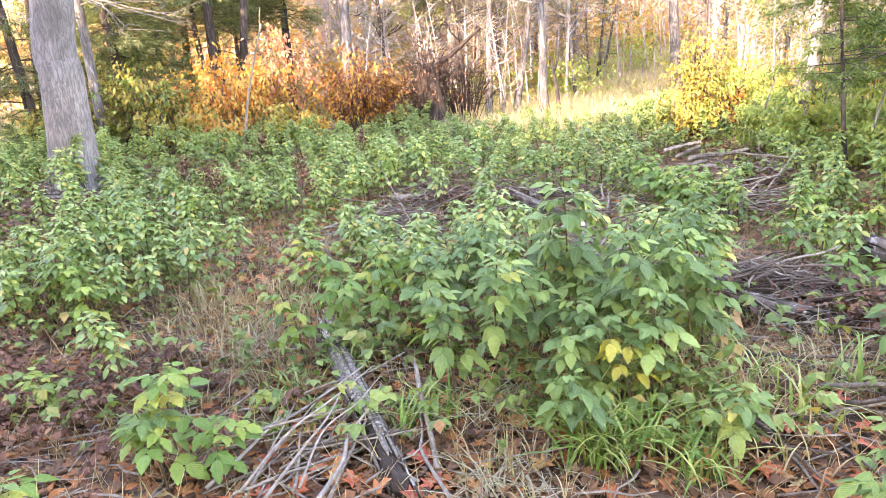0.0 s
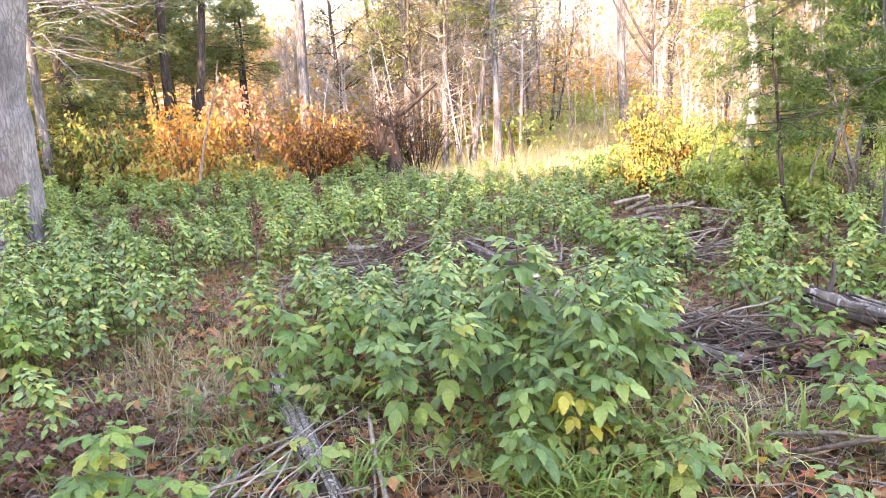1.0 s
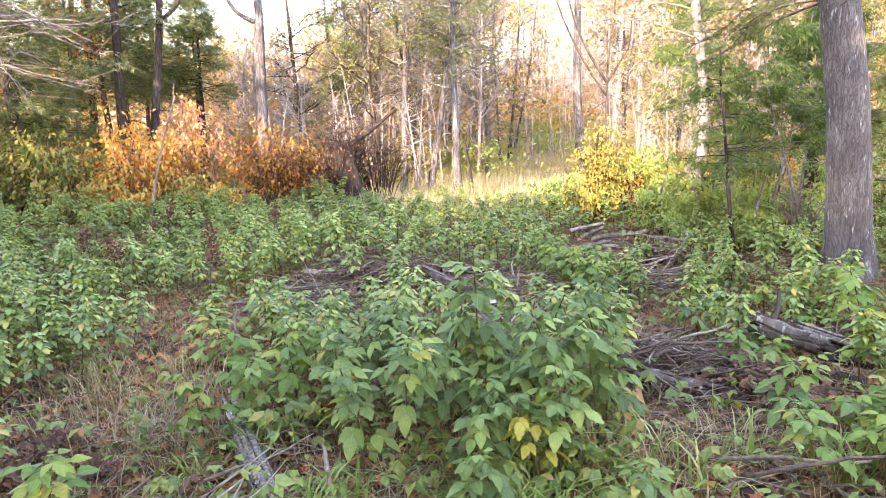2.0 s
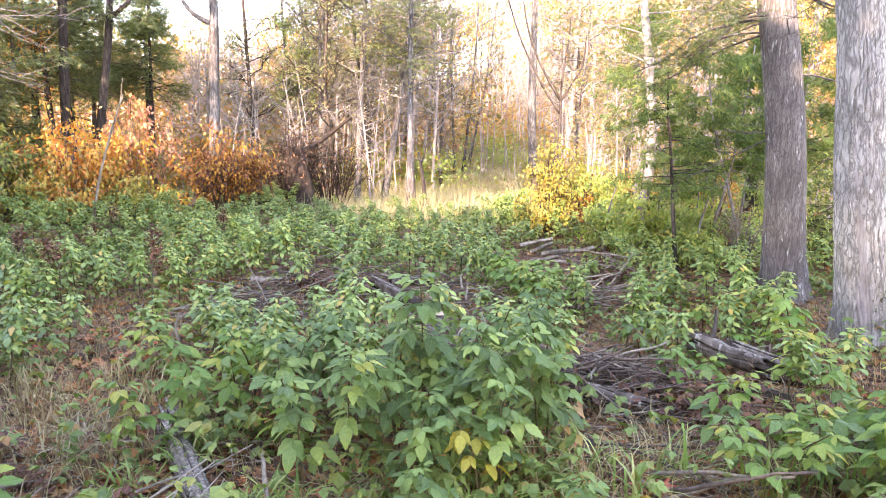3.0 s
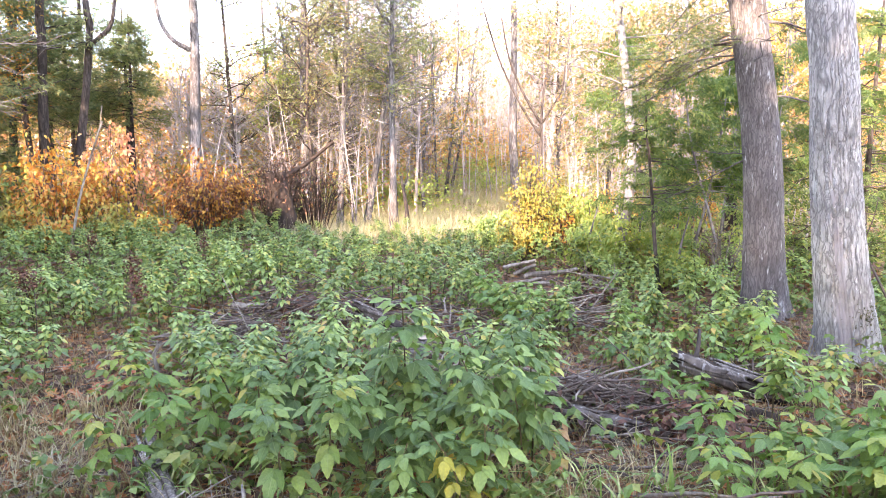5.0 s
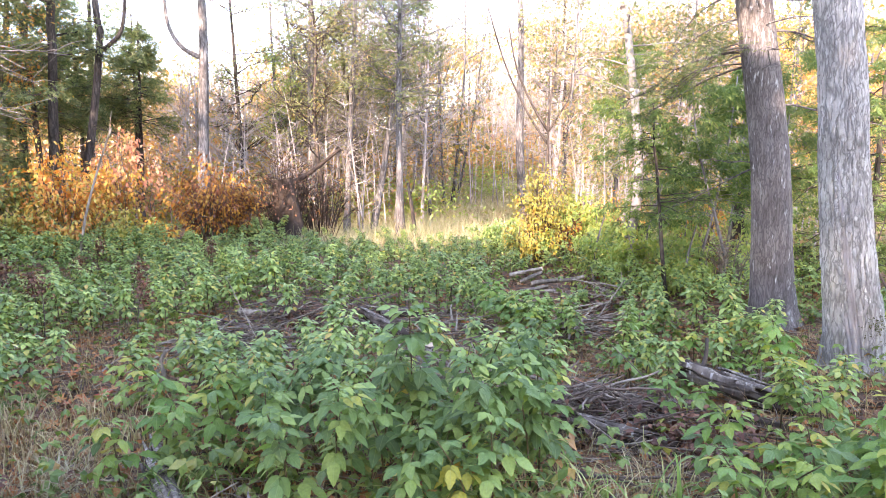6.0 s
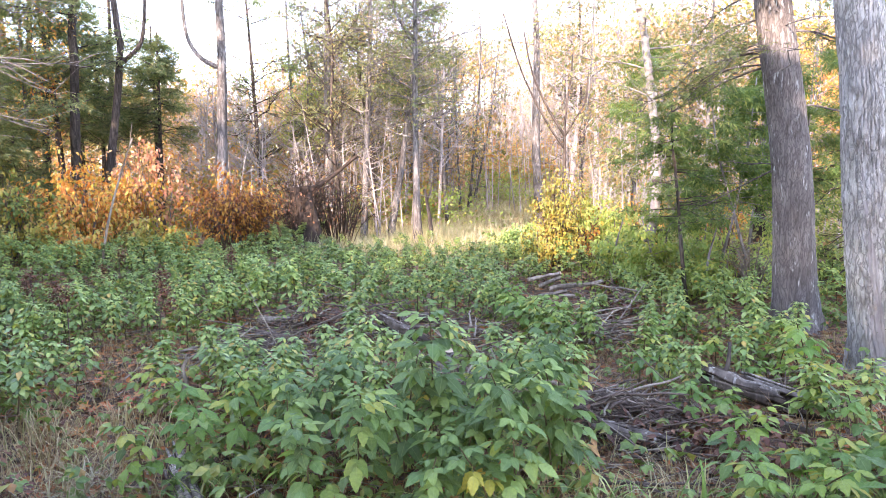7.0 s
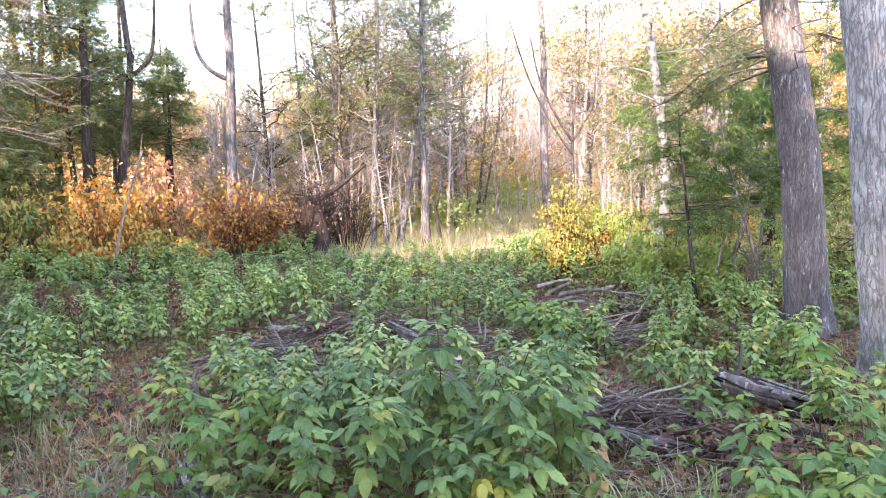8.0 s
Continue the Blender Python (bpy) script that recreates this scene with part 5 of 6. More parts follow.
M_FLAKE = bark_mat("flaking_grey_bark", (0.4, 0.35, 0.31), (0.12, 0.096, 0.08), flakes=(0.55, 0.52, 0.48), scale=24.0, stretch=0.5, cracks=40.0, gap=0.3)
ragged_log("fallen_log", (-1.64, 3.12, 0.045), (-0.68, 1.6, 0.04), 0.055, "mottled grey-brown log lying under the raspberry canes", 3, 22)
ragged_log("rotten_log", (1.6, 4.5, 0.2), (2.2, 3.98, 0.06), 0.088, "rotten log with flaking bark and a branch stub", 4, 15, [(0.18, 0.26, 0.04)])
ragged_log("fallen_log", (1.38, 4.12, 0.05), (1.98, 3.62, 0.03), 0.05, "grey log half hidden in leaves", 5, 9)
ragged_log("dead_log", (0.66, 3.55, 0.1), (1.26, 3.38, 0.03), 0.052, "dark split log on the brush", 6, pale=False)
ragged_log("dead_log", (-0.9, 5.65, 0.2), (-0.4, 5.25, 0.13), 0.05, "charred-looking log with a broken end in the brush", 7, pale=False)
log("dead_log", (-0.75, 6.0, 0.12), (-0.35, 6.15, 0.16), 0.05, M_ROTWOOD, "short dead log on the brush", 8, False)
log("fallen_log", (-2.08, 5.86, 0.1), (-1.7, 5.72, 0.12), 0.035, M_DEADWOOD, "pale fallen log across the brush", 9)
log("stump_piece", (-0.28, 4.75, 0.02), (-0.22, 4.7, 0.24), 0.06, M_BIRCH, "short white log standing in the leaves", 10)
LOGS = [((0.6, 8.05, 0.28), (0.98, 7.85, 0.4), 0.034), ((0.72, 8.0, 0.2), (1.0, 8.05, 0.3), 0.032), ((0.86, 8.0, 0.16), (1.55, 8.2, 0.22), 0.036), ((0.66, 7.75, 0.11), (1.05, 7.9, 0.15), 0.036), ((0.9, 7.9, 0.1), (1.25, 7.8, 0.11), 0.036), ((2.0, 9.6, 0.15), (2.6, 9.9, 0.2), 0.05)]
for k, (a, b, r0) in enumerate(LOGS):
    ob = log("cut_log", (a[0], a[1], a[2] - 0.07), (b[0], b[1], b[2] - 0.07), r0 * 0.78, M_DEADWOOD, "cut log in a small sunlit pile", 20 + k)
    ob["group"] = "logs of the pile"

STICKS = []
rs = np.random.default_rng(41)
for k in range(8):
    s = Soup()
    n = 9
    p = np.stack([np.linspace(0, 1, n), np.cumsum(rs.normal(0, 0.005, n)), np.cumsum(rs.normal(0, 0.0045, n))], 1)
    tube(s, p, np.linspace(0.011, 0.005, n) * (1 + rs.normal(0, 0.1, n)), 6)
    for j in range(k % 3):
        i = rs.integers(3, 7)
        tube(s, [p[i], p[i] + [0.1, rs.uniform(-0.08, 0.08), 0.04], p[i] + [0.22, rs.uniform(-0.16, 0.16), 0.05]], [0.006, 0.004, 0.002], 4)
    STICKS.append((s.mesh("stick", M_DEADWOOD, True), s.mesh("stick", M_TWIG, True)))


def brush_pile(name, at, rx, ry, n, label, seed, high=0.2, ln=(0.4, 1.0), heading=None, fan=0.6, brown=0.62, thick=(0.35, 1.15), tilt=12):
    """A heap of dead sticks, each a part."""
    r = np.random.default_rng(seed)
    ob = thing(name, on_ground(*at), label, "brush pile")
    for k in range(n):
        L = r.uniform(*ln)
        a = r.uniform(0, 6.28) if heading is None else heading + r.normal(0, fan)
        q, b = math.sqrt(r.random()), r.uniform(0, 6.28)
        x, y = rx * q * math.cos(b), ry * q * math.sin(b)
        z = high * (1 - q) * r.random() + 0.02
        w = r.uniform(*thick)
        m = Matrix.LocRotScale((x - math.cos(a) * L / 2, y - math.sin(a) * L / 2, z), Euler((r.uniform(0, 6), radians(r.normal(-tilt / 4, tilt)), a)), (L, w, w))
        part("stick", STICKS[r.integers(8)][int(r.random() < brown)], None, ob, m=m)
    return ob


brush_pile("brush_pile", (0.95, 3.85), 0.5, 0.42, 230, "heap of dead grey and brown branches in the clearing", 1, 0.3, (0.15, 0.75), thick=(0.2, 1.0), brown=0.75)
brush_pile("brush_pile", (0.88, 3.8), 0.4, 0.34, 120, "long dead branches lying together on the heap", 15, 0.36, (0.2, 0.65), heading=-0.3, fan=0.8, thick=(0.3, 1.2), brown=0.75)
brush_pile("brush_pile", (-1.75, 4.95), 0.5, 0.32, 120, "low heap of grey-brown twigs between raspberry canes", 16, 0.26, (0.25, 0.8), thick=(0.25, 1.1), brown=0.6)
brush_pile("brush_pile", (1.35, 3.4), 0.5, 0.3, 45, "scattered dead sticks beside the heap", 2, 0.1, (0.3, 0.8), heading=-0.4)
brush_pile("brush_pile", (-1.35, 5.75), 0.8, 0.42, 130, "low heap of dead brown twigs among raspberry canes", 3, 0.32, (0.2, 0.75), thick=(0.2, 1.0), brown=0.75)
brush_pile("brush_pile", (-0.35, 5.8), 0.7, 0.5, 70, "dead branches heaped around a dark log", 4, 0.32, (0.2, 0.75), thick=(0.25, 1.2))
brush_pile("brush_pile", (-0.2, 4.7), 0.6, 0.35, 50, "grey broken sticks under the canes", 12, 0.3, (0.3, 0.8), thick=(0.3, 1.4))
brush_pile("brush_pile", (0.1, 4.0), 0.5, 0.38, 80, "grey and brown sticks heaped between raspberry canes", 14, 0.34, (0.2, 0.75), thick=(0.3, 1.3), brown=0.5)
brush_pile("brush_pile", (1.25, 6.25), 0.35, 0.35, 60, "pile of grey sticks with curved ends", 5, 0.3, (0.3, 0.75), heading=0.2, fan=0.5, brown=0.35, thick=(0.4, 1.3))
brush_pile("brush_pile", (1.5, 7.3), 0.35, 0.35, 40, "brown brush and sticks near the cut logs", 6, 0.3, (0.3, 0.8), brown=0.8)
brush_pile("twig_pile", (-1.12, 1.9), 0.24, 0.3, 20, "bundle of bare grey sticks lying on fallen leaves", 7, 0.26, (0.4, 0.85), heading=1.25, fan=0.62, brown=0.3, thick=(0.25, 0.7), tilt=5)
brush_pile("brush_pile", (0.95, 2.35), 0.5, 0.55, 26, "a few dead sticks scattered on the litter", 8, 0.06, (0.2, 0.7), heading=-0.6)
brush_pile("brush_pile", (-2.6, 2.3), 0.9, 0.7, 26, "thin dead twigs lying among brown ferns", 9, 0.06, (0.2, 0.6))
brush_pile("brush_pile", (3.6, 9.0), 0.6, 0.4, 60, "tangle of pale dead branches below the cedars", 10, 0.6, (0.4, 1.1), brown=0.25)
brush_pile("brush_pile", (2.2, 4.7), 0.5, 0.5, 40, "dead sticks beside the rotten log", 11, 0.12, (0.3, 0.8))
brush_pile("brush_pile", (-5.4, 5.4), 0.7, 0.6, 40, "dead twigs at the foot of the leaning cedar", 13, 0.2, (0.3, 0.9), brown=0.7)


def pole(name, pts, r0, mat, label, fork=True):
    ob = thing(name, tuple(pts[0]), label, "dead branch")
    s = Soup()
    p = smooth_path(pts, 14) - np.array(pts[0])
    tube(s, p, np.linspace(r0, r0 * 0.45, 14), 7)
    part("stem", s, mat, ob, smooth=True)
    if not fork:
        return
    s = Soup()
    i, size = p[9], float(np.linalg.norm(p[-1]))
    tube(s, smooth_path([i, i + (0.06 * size, 0, 0.16 * size), i + (0.09 * size, 0, 0.33 * size)], 6), np.linspace(r0 * 0.45, r0 * 0.2, 6), 5)
    part("fork", s, mat, ob, smooth=True)


pole("dead_pole", [(-5.56, 9.2, 0.15), (-5.4, 9.2, 0.9), (-5.17, 9.2, 1.6), (-4.98, 9.2, 2.08)], 0.022, M_DEADWOOD, "bare bleached pole leaning among orange bushes")
pole("dead_pole", [(3.6, 5.0, 0.0), (3.5, 5.1, 0.4), (3.3, 5.2, 0.85), (3.2, 5.3, 1.1)], 0.014, M_TWIG, "thin dead branch leaning beside the great trunk")
pole("dead_stalk", [(-2.05, 4.1, 0.0), (-2.0, 4.1, 0.12), (-2.02, 4.1, 0.22), (-1.98, 4.1, 0.3)], 0.02, M_DEADWOOD, "broken pale stem standing in the canes")
pole("snag", [(-1.06, 14.0, 0.0), (-1.08, 14, 0.5), (-1.15, 14, 0.95), (-1.2, 14, 1.25)], 0.055, M_BARK_DARK, "broken dark stem leaning by slim trees")
pole("dead_pole", [(-0.12, 2.2, 0.0), (-0.06, 2.22, 0.08), (0.0, 2.24, 0.17), (0.04, 2.26, 0.23)], 0.01, M_DEADWOOD, "short dead stick propped up in the grass", False)
pole("dead_pole", [(-0.57, 1.66, 0.02), (-0.66, 1.9, 0.06), (-0.76, 2.12, 0.13), (-0.83, 2.3, 0.2)], 0.014, M_DEADWOOD, "grey stick propped on the log", False)


M_PALEWOOD = bark_mat("bleached_stick", (0.42, 0.37, 0.32), (0.2, 0.16, 0.135), scale=26.0, stretch=0.2)
for pts, r0 in (([(-0.53, 1.62, 0.05), (-0.7, 1.87, 0.06), (-0.73, 1.99, 0.08), (-0.89, 2.46, 0.14)], 0.013), ([(-1.3, 2.14, 0.12), (-1.18, 2.2, 0.15), (-1.06, 2.28, 0.16), (-0.92, 2.43, 0.2)], 0.01),
                ([(-1.25, 1.5, 0.09), (-1.2, 1.78, 0.15), (-1.12, 2.0, 0.17), (-1.02, 2.28, 0.2)], 0.009), ([(-1.05, 1.55, 0.09), (-1.06, 1.8, 0.16), (-1.0, 2.0, 0.17), (-0.98, 2.24, 0.17)], 0.008),
                ([(-1.4, 1.88, 0.08), (-1.27, 1.95, 0.12), (-1.17, 2.12, 0.15), (-1.08, 2.32, 0.18)], 0.012), ([(-1.16, 1.5, 0.07), (-1.12, 1.75, 0.12), (-1.1, 1.95, 0.14), (-1.12, 2.2, 0.17)], 0.011),
                ([(-1.42, 1.55, 0.05), (-1.37, 1.7, 0.08), (-1.34, 1.85, 0.1), (-1.33, 2.0, 0.1)], 0.014), ([(-0.98, 1.5, 0.06), (-0.95, 1.7, 0.1), (-0.98, 1.85, 0.12), (-0.96, 2.05, 0.13)], 0.016)):
    pole("dead_stick", pts, r0 * 0.62, M_PALEWOOD, "bare bleached stick lying across the mottled log", False)


# ---- stump mould and moss on the great trunk's foot ----
def moss(at, n, rad, seed, label):
    r = np.random.default_rng(seed)
    s = Soup()
    d = r.normal(0, 1, (n, 3)) * rad
    s.scatter(KITE, np.array(at) + d, turns(n, tilt=(-60, 60), r=r), r.uniform(0.012, 0.03, n))
    ob = new("moss_patch", s.mesh("moss_patch", M_MOSS))
    tagged(ob, label, "moss", kind="stuff")


moss((3.05, 4.69, 0.42), 260, (0.05, 0.02, 0.05), 1, "dark moss on the foot of the grey trunk")
moss((3.1, 4.66, 0.12), 200, (0.06, 0.02, 0.05), 2, "dark moss low on the grey trunk")


# ---- grass ----
def tuft(x, y, n, high, spread, mat, seed, label, name="grass_tuft", wide=0.006, arch=1.0):
    r = np.random.default_rng(seed)
    ob = thing(name, on_ground(x, y), label, "grass")
    s = Soup()
    for k in range(n):
        a = r.uniform(0, 6.28)
        h, out = high * r.uniform(0.55, 1.1), high * r.uniform(0.2, 0.9) * arch
        o = r.normal(0, spread, 2)
        d, sd = np.array([math.cos(a), math.sin(a), 0]), np.array([-math.sin(a), math.cos(a), 0])
        t = np.linspace(0, 1, 6)
        line = np.array([o[0], o[1], -0.01]) + d * (out * t ** 1.8)[:, None] + np.array([0, 0, 1]) * (h * (t - 0.42 * t ** 3))[:, None]
        w = wide * (1 - t ** 2) * r.uniform(0.6, 1.2) + 0.0006
        v = np.concatenate([line - sd * w[:, None], line + sd * w[:, None]])
        s.add(v, [(i, i + 1, 7 + i, 6 + i) for i in range(5)])
    part("blades", s, mat, ob, smooth=True)
    return ob


for k, (x, y, n, h) in enumerate([(-0.05, 1.95, 90, 0.36), (0.1, 2.05, 70, 0.34), (-0.15, 2.12, 50, 0.32), (-0.82, 2.08, 46, 0.28), (-0.72, 2.2, 30, 0.26), (-1.35, 2.05, 26, 0.22), (0.3, 1.9, 40, 0.3), (1.3, 2.45, 26, 0.4), (1.55, 2.6, 26, 0.42), (1.75, 2.55, 22, 0.45), (-0.02, 2.35, 16, 0.55), (0.1, 2.5, 14, 0.55), (0.55, 2.5, 16, 0.4), (0.75, 2.3, 20, 0.34), (0.95, 2.6, 16, 0.4), (-1.45, 2.35, 26, 0.3), (-1.25, 2.62, 24, 0.34)]):
    tuft(x, y, n, h, 0.05, M_GRASS, 900 + k, "tuft of fresh green arching grass")
for k, (x, y, n, h) in enumerate([(-2.75, 3.6, 80, 0.3), (-2.6, 3.05, 80, 0.28), (-1.75, 3.55, 60, 0.28), (-2.2, 3.6, 80, 0.3), (-2.0, 2.75, 80, 0.26), (-2.3, 3.2, 90, 0.3), (-2.55, 3.4, 90, 0.3), (-2.1, 3.0, 80, 0.28), (-2.4, 2.8, 70, 0.25), (-1.9, 3.3, 70, 0.28), (0.35, 2.2, 70, 0.3), (0.2, 2.45, 60, 0.4), (0.5, 2.4, 60, 0.32), (0.75, 2.6, 50, 0.28), (-0.35, 1.8, 50, 0.22), (-1.75, 2.6, 60, 0.24), (-2.0, 2.4, 50, 0.22), (-1.5, 2.75, 50, 0.2), (1.0, 2.9, 40, 0.3), (0.6, 2.0, 50, 0.24)]):
    tuft(x, y, n, h, 0.11, M_STRAW, 930 + k, "clump of dry straw-coloured grass", "dry_grass", 0.003, 0.8)


def grass_field(name, label, region, n, high, mat, seed, wide=0.012):
    r = np.random.default_rng(seed)
    (x0, x1), (y0, y1) = region
    x, y = r.uniform(x0, x1, n), r.uniform(y0, y1, n)
    s = Soup()
    h = r.uniform(*high, n)
    s.scatter(BLADE, np.stack([x, y, hill_z(x, y)], 1), turns(n, tilt=(-25, 35), r=r), np.stack([h, np.full(n, wide), h], 1))
    ob = new(name, s.mesh(name, mat))
    tagged(ob, label, "grass", kind="stuff")


grass_field("meadow_grass", "pale sunlit grass at the foot of the hillside", ((-6, 5.5), (14.5, 30)), 24000, (0.12, 0.42), M_MEADOW, 51, 0.016)
grass_field("straw_grass", "thin dry grass strewn over the clearing", ((-5, 3.4), (-3.0, 6)), 24000, (0.06, 0.24), M_STRAW, 52, 0.0035)
grass_field("edge_grass", "dry and green grass along the thicket's far edge", ((-3.5, 3.0), (11.5, 15)), 5000, (0.2, 0.5), M_MEADOW, 53, 0.01)


# ---- dead ferns and fallen leaves ----
def fern_patch(at, rx, ry, n, seed, label):
    r = np.random.default_rng(seed)
    s = Soup()
    for k in range(n):
        x, y = at[0] + r.normal(0, rx), at[1] + r.normal(0, ry)
        a = r.uniform(0, 6.28)
        L = r.uniform(0.15, 0.35)
        t = np.linspace(0, 1, 12)
        o = np.array(on_ground(x, y))
        line = o + np.array([math.cos(a), math.sin(a), 0]) * (L * t)[:, None] + np.array([0, 0, 1]) * (0.14 * np.sin(t * 2.6) * L / 0.25 + 0.01)[:, None]
        for i in range(1, 12):
            for sgn in (-1, 1):
                ln = L * 0.2 * (1 - t[i]) + 0.01
                s.scatter(KITE, [line[i]], turns(1, [a + sgn * r.uniform(0.9, 1.4)], (0, 40), r=r), [ln])
    ob = new("dead_ferns", s.mesh("dead_ferns", M_FERN))
    tagged(ob, label, "fern", kind="stuff")


fern_patch((-2.65, 2.1), 0.5, 0.4, 170, 1, "withered dark red-brown ferns on the ground")
fern_patch((-5.6, 5.4), 0.6, 0.4, 60, 2, "withered brown ferns at the cedar's foot")
fern_patch((1.9, 8.3), 0.3, 0.25, 30, 3, "rusty dead fern beside the sticks")


def litter():
    r = np.random.default_rng(61)
    x = np.concatenate([r.uniform(-8, 6, 9000), r.uniform(-4.6, 3.2, 15000), r.uniform(-6, 5, 4500), r.uniform(-2.8, 2.0, 4500)])
    y = np.concatenate([r.uniform(1.0, 10.0, 9000), 0.6 + 5.8 * r.random(15000), 1.4 - 5 * r.random(4500) ** 1.8, r.uniform(1.2, 2.8, 4500)])
    mix = r.permutation(len(x))
    x, y = x[mix], y[mix]
    n = len(x)
    s = Soup()
    half = n // 2
    z = hill_z(x, y) + r.uniform(0.004, 0.03, n)
    at = np.stack([x, y, z], 1)
    s.scatter(MAPLE, at[:half], turns(half, tilt=(-25, 25), r=r), r.uniform(0.022, 0.06, half))
    s.scatter(OVAL, at[half:], turns(n - half, tilt=(-30, 30), r=r), r.uniform(0.03, 0.075, n - half))
    ob = new("leaf_litter", s.mesh("leaf_litter", M_LITTER))
    tagged(ob, "fallen brown and rusty leaves strewn over the ground", "leaf litter", kind="stuff")


litter()
s = Soup()
s.scatter(MAPLE, [(0, 0, 0)], np.eye(3)[None], [1.0])
RED = s.mesh("fallen_leaf", M_REDLEAF)
r9 = np.random.default_rng(71)
for k in range(170):
    x, y = ((r9.normal(-1.0, 0.35), r9.normal(1.85, 0.3)), (r9.normal(0.7, 0.55), r9.normal(2.1, 0.4)), (r9.normal(-2.3, 0.5), r9.normal(3.6, 0.6)))[k % 3]
    ob = new("fallen_leaf", RED)
    ob.matrix_basis = Matrix.LocRotScale(on_ground(x, y, 0.035), Euler((r9.normal(0, 0.35), r9.normal(0, 0.35), r9.uniform(0, 6.28))), (r9.uniform(0.05, 0.075),) * 3)
    tagged(ob, "red and orange fallen maple leaf on the litter", "leaf", "red fallen leaves")


# ---- low growth and crumbs between the canes ----
def low_growth():
    r = np.random.default_rng(81)
    n = 34000
    y = 1.9 + 10.5 * r.random(n) ** 1.25
    x = r.uniform(-1.1 * y - 1.2, 0.72 * y + 0.6)
    keep = np.array([r.random() < (0.04 + 0.96 * cover(a, b)) * (0.4 + 0.6 * (noise.noise((a * 1.3, b * 1.3, 9.0)) + 0.5)) for a, b in zip(x, y)])
    x, y = x[keep], y[keep]
    n = len(x)
    h = r.uniform(0.03, 0.26, n)
    at = np.stack([x, y, hill_z(x, y) + h], 1)
    s = Soup()
    s.scatter(TINY[0], at[: n // 2], turns(n // 2, tilt=(-12, 28), r=r), r.uniform(0.35, 0.75, n // 2))
    s.scatter(TINY[1], at[n // 2:], turns(n - n // 2, tilt=(-12, 28), r=r), r.uniform(0.35, 0.8, n - n // 2))
    ob = new("low_herbs", s.mesh("low_herbs", M_LOW))
    tagged(ob, "low green and yellowish herbs under the canes", "herbs", kind="stuff")
    t = Soup()
    m = 1300
    yy = 1.2 + 8 * r.random(m) ** 1.4
    xx = r.uniform(-1.1 * yy - 1, 0.72 * yy + 0.6)
    rod = Soup()
    tube(rod, [(0, 0, 0), (0.35, 0.02, 0.01), (0.7, -0.01, 0), (1, 0.03, 0.01)], [0.012, 0.011, 0.009, 0.005], 4)
    shape = (np.concatenate(rod.v), rod.f, np.concatenate(rod.uv))
    ln = r.uniform(0.08, 0.4, m)
    th = r.uniform(0.15, 0.5, m)
    t.scatter(shape, np.stack([xx, yy, hill_z(xx, yy) + r.uniform(0.01, 0.05, m)], 1), turns(m, tilt=(-12, 8), r=r), np.stack([ln, th, th], 1))
    ob = new("fallen_twigs", t.mesh("fallen_twigs", M_DEADWOOD))
    tagged(ob, "small dead twigs strewn through the leaf litter", "twigs", kind="stuff")


low_growth()


def thin_brushwood(name, label, spots, seed, high=(1.6, 3.6)):
    """Bare grey saplings and brush, too fine and many to count."""
    r = np.random.default_rng(seed)
    w, got = Soup(), []
    for x, y in spots:
        o = np.array(on_ground(x, y, -0.05))
        h = r.uniform(*high)
        lean = r.normal(0, 0.12, 2) * h
        p = smooth_path([o, o + (lean[0] * 0.3, lean[1] * 0.3, h * 0.5), o + (lean[0], lean[1], h)], 6)
        tube(w, p, np.linspace(0.02, 0.005, 6), 4, caps=False)
        for k in range(13):
            i = r.integers(1, 5)
            a, ln = r.uniform(0, 6.28), r.uniform(0.25, 0.9)
            q = p[i] + (p[i + 1] - p[i]) * r.random()
            e = q + np.array([math.cos(a), math.sin(a), r.uniform(0.1, 1.0)]) * ln * 0.7
            tube(w, [q, (q + e) / 2 + r.normal(0, 0.03, 3), e], [0.008, 0.006, 0.003], 3, caps=False)
            got.append((e, a))
    ob = new(name, w.mesh(name, M_TWIGGREY))
    tagged(ob, label, "brush", kind="stuff")
    s = Soup()
    leaves_at(s, got, dict(n=len(got) * 2, size=(0.05, 0.1), spread=0.12, shape=KITE, tilt=(-20, 70)), r)
    ob = new(name + "_leaves", s.mesh(name, M_OLIVE))
    tagged(ob, "sparse olive and brown leaves of the thin brush", "brush", kind="stuff")


rb = np.random.default_rng(91)
thin_brushwood("thin_brush", "thin grey brush and saplings behind the clearing", [(rb.uniform(-11, -1.8), rb.uniform(14.5, 21)) for _ in range(90)] + [(rb.uniform(2.6, 9), rb.uniform(12, 22)) for _ in range(90)], 92)
thin_brushwood("tall_brush", "thin pale stems where the clearing opens to the hillside", [(rb.uniform(-2.2, 4.5), rb.uniform(23, 36)) for _ in range(75)], 93, (3.0, 7.0))


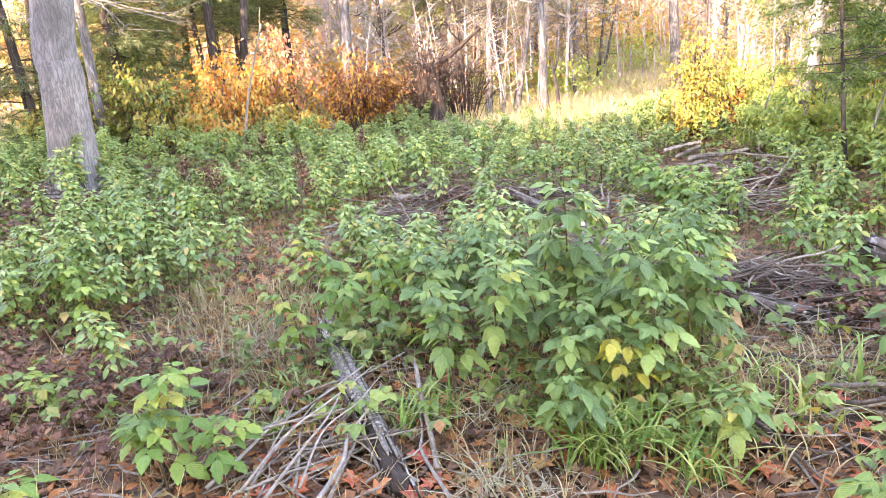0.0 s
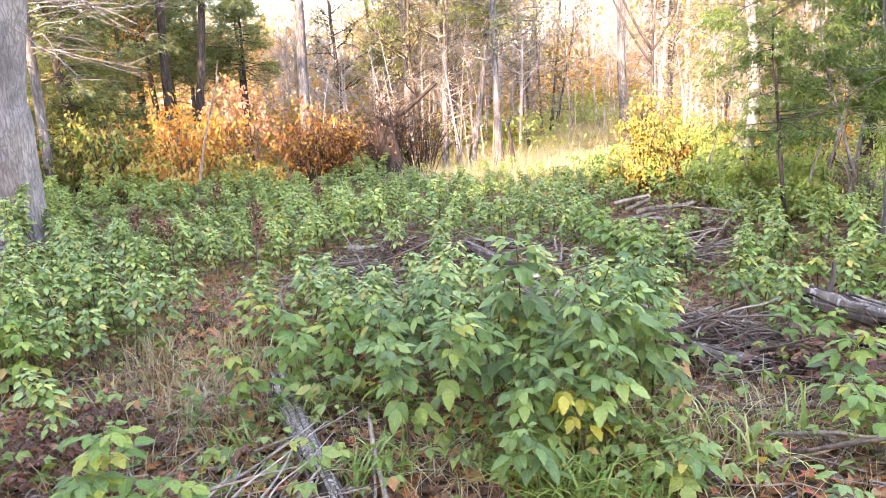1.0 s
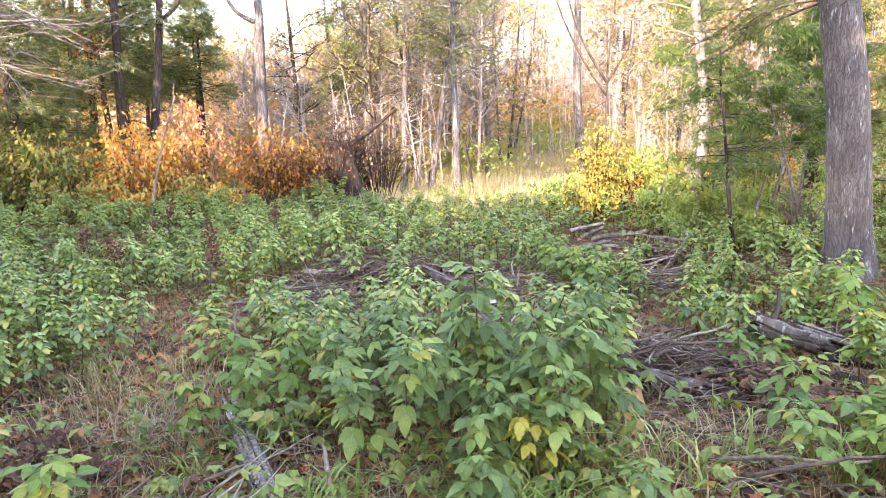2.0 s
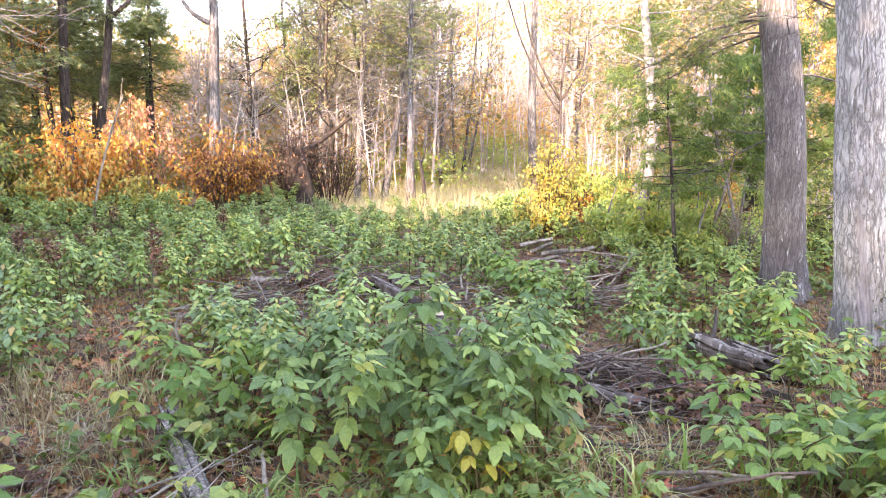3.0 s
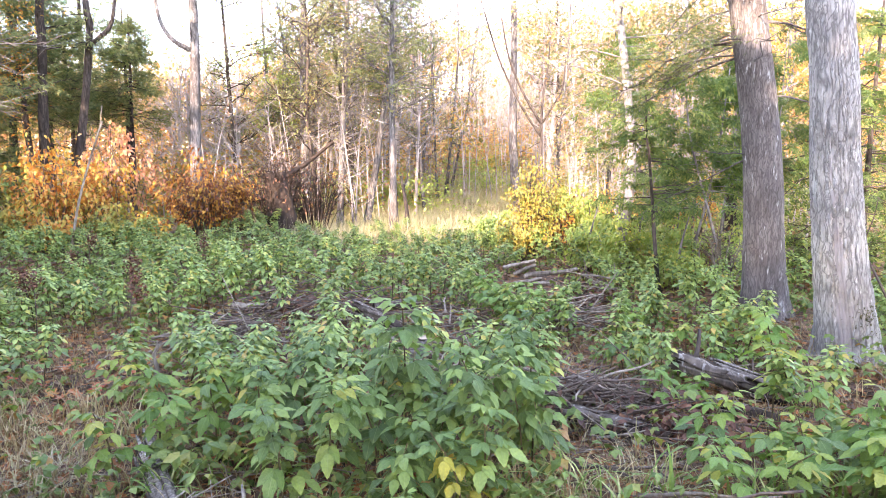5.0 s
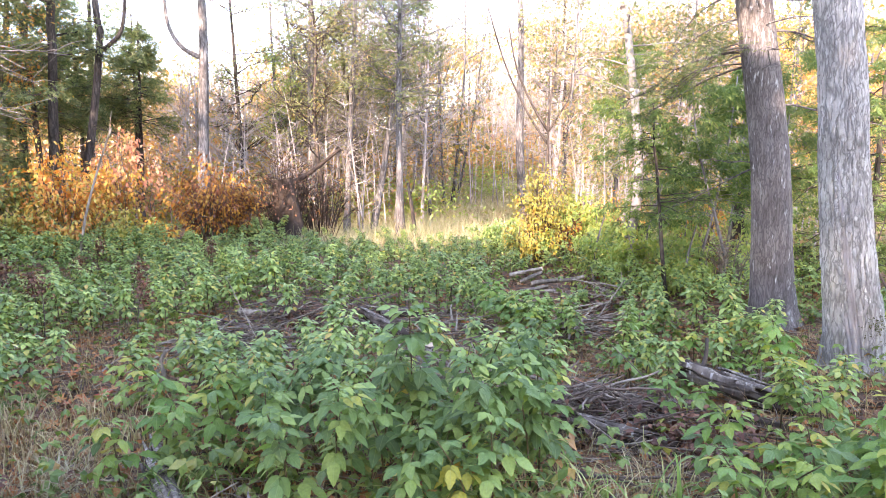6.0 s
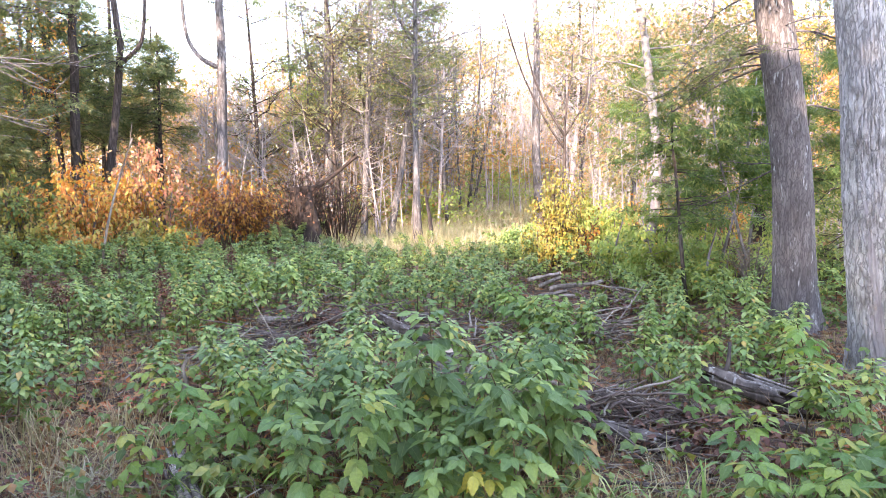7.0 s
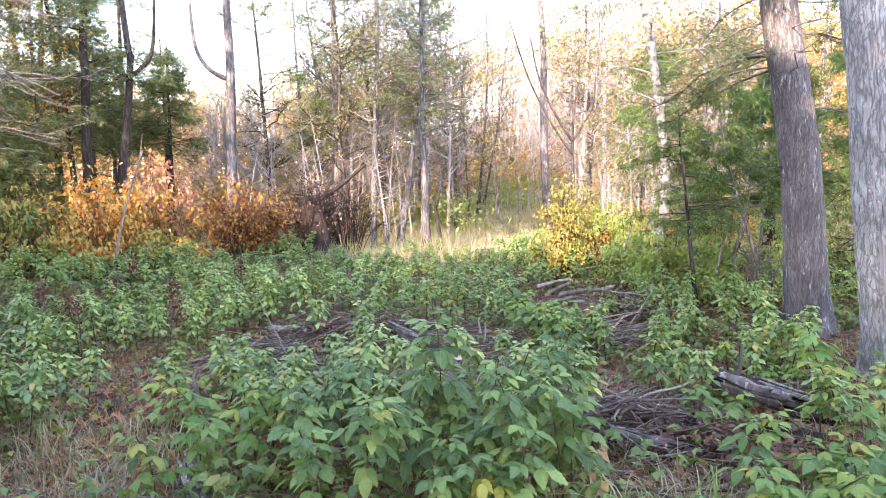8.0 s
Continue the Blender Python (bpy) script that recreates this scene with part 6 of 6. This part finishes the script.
def twiggy_woods(name, spots, label, seed, high=(6.5, 10.5)):
    """Tall thin trees, mostly fine grey twigs, with a thin scatter of leaves."""
    r = np.random.default_rng(seed)
    w, got = Soup(), []
    for x, y in spots:
        o = np.array(on_ground(x, y, -0.1))
        h = r.uniform(*high)
        lean = r.normal(0, 0.04, 2) * h
        p = smooth_path([o, o + (lean[0] * 0.4 + r.normal(0, 0.1), lean[1] * 0.4, h * 0.5), o + (lean[0], lean[1], h)], 12)
        rad = np.linspace(r.uniform(0.04, 0.085), 0.012, 12)
        tube(w, p, rad, 6, caps=False)
        limbs(w, p, rad, dict(n=34, z=(o[2] + h * 0.22, o[2] + h - 0.2), len=(0.6, 1.9), rise=35, bend=-0.05, twigs=8, thick=0.016), r, got)
    ob = new(name, w.mesh(name, M_TWIGGREY))
    tagged(ob, label, "woods", kind="stuff")
    s = Soup()
    leaves_at(s, got, dict(n=int(len(got) * 0.75), size=(0.045, 0.095), spread=0.16, shape=KITE, tilt=(-20, 70)), r)
    ob = new(name.replace("stems", "leaves"), s.mesh(name, M_EDGE))
    tagged(ob, "thin scatter of olive and rusty leaves in half-bare trees", "woods", kind="stuff")


re = np.random.default_rng(95)
edge = []
while len(edge) < 60:
    y = re.uniform(18, 31)
    q = re.uniform(-0.27, -0.05) if len(edge) < 28 else re.uniform(0.09, 0.42)
    if -1.2 < q * y < 3.2 and y > 24:
        continue
    edge.append((q * y, y))
twiggy_woods("edge_stems", edge, "half-bare grey trees between clearing and hillside", 96)
twiggy_woods("slope_stems", [(re.uniform(-1, 7), re.uniform(33, 44)) for _ in range(16)], "bare grey-pink trees up the slope", 98, (4.5, 7.0))
twiggy_woods("low_edge_stems", [(q * y, y) for q, y in zip(re.uniform(-0.46, -0.22, 13), re.uniform(18, 26, 13))], "low half-bare grey trees behind the autumn bushes", 97, (3.2, 5.2))


# pale curled dead grass
for k, (x, y, n, h) in enumerate([(-2.0, 2.92, 40, 0.2), (-1.88, 2.8, 36, 0.18), (-0.52, 2.28, 40, 0.2), (-0.42, 2.2, 30, 0.18), (-0.38, 1.72, 60, 0.12), (-0.25, 1.66, 50, 0.11), (0.95, 2.75, 36, 0.16), (1.1, 2.55, 30, 0.16)]):
    tuft(x, y, n, h, 0.07, M_CURL, 980 + k, "curled tuft of bleached dead grass", "dead_grass", 0.0035, 2.2)


# dried flower heads standing in the thicket
def seed_head(x, y, h, seed):
    r = np.random.default_rng(seed)
    ob = thing("dried_flower", on_ground(x, y), "tall dried flower stalk with a fluffy rusty brown head", "plant", "dried flowers in the thicket")
    p = smooth_path([(0, 0, -0.02), (r.normal(0, 0.02), r.normal(0, 0.02), h * 0.6), (r.normal(0, 0.05), r.normal(0, 0.05), h)], 8)
    e = Soup()
    tube(e, p, np.linspace(0.005, 0.0025, 8), 5)
    part("stem", e, M_TWIG, ob, smooth=True)
    f = Soup()
    n = 150
    at = p[-1] + r.normal(0, 1, (n, 3)) * (0.035, 0.035, 0.06) - (0, 0, 0.05)
    f.scatter(KITE, at, turns(n, tilt=(-60, 60), r=r), r.uniform(0.02, 0.045, n))
    o = part("head", f, M_FERN, ob, "fluffy rusty brown seed head")
    o["kind"] = "stuff"


for k, (x, y, h) in enumerate([(-4.1, 5.6, 0.62), (-3.6, 5.2, 0.6), (-4.6, 6.1, 0.55), (-3.9, 6.4, 0.62), (-2.6, 4.95, 0.6), (-3.4, 5.0, 0.58), (-2.7, 6.9, 0.65), (-4.4, 7.6, 0.7), (-3.1, 6.0, 0.6)]):
    seed_head(x, y, h, 1200 + k)


# old dark stub behind the brown cedar
tree("snag", [on_ground(4.6, 11.0), (4.53, 11, 0.9)], 0.11, M_CHAR, "broken dark trunk in the shade behind the cedars", top=1.9, seed=190, steps=14, seg=12, taper=0.35, branch=[dead(8, (0.4, 1.6), (0.3, 0.9))])
# dead leaves and bark crumbs caught in the heaps of brush
underbrush("caught_leaves", "withered leaves and bark crumbs caught in the brush heaps", [(0.95 + rb.normal(0, 0.25), 3.85 + rb.normal(0, 0.2)) for _ in range(14)] + [(-1.3 + rb.normal(0, 0.4), 5.75 + rb.normal(0, 0.2)) for _ in range(10)] + [(1.4 + rb.normal(0, 0.2), 3.4 + rb.normal(0, 0.15)) for _ in range(7)] + [(1.4 + rb.normal(0, 0.15), 7.1 + rb.normal(0, 0.3)) for _ in range(8)], M_FERN, OVAL, 45, 0.2, (0.03, 0.075), 35, 0.14)
# rusty leaf carpet in the gap behind the brown cedar
underbrush("rusty_leaves", "bright rusty leaves lying behind the cedars", [(rb.uniform(2.6, 5.5), rb.uniform(7.6, 11.5)) for _ in range(60)], M_LITTER, OVAL, 60, 0.06, (0.05, 0.1), 34, 0.25)
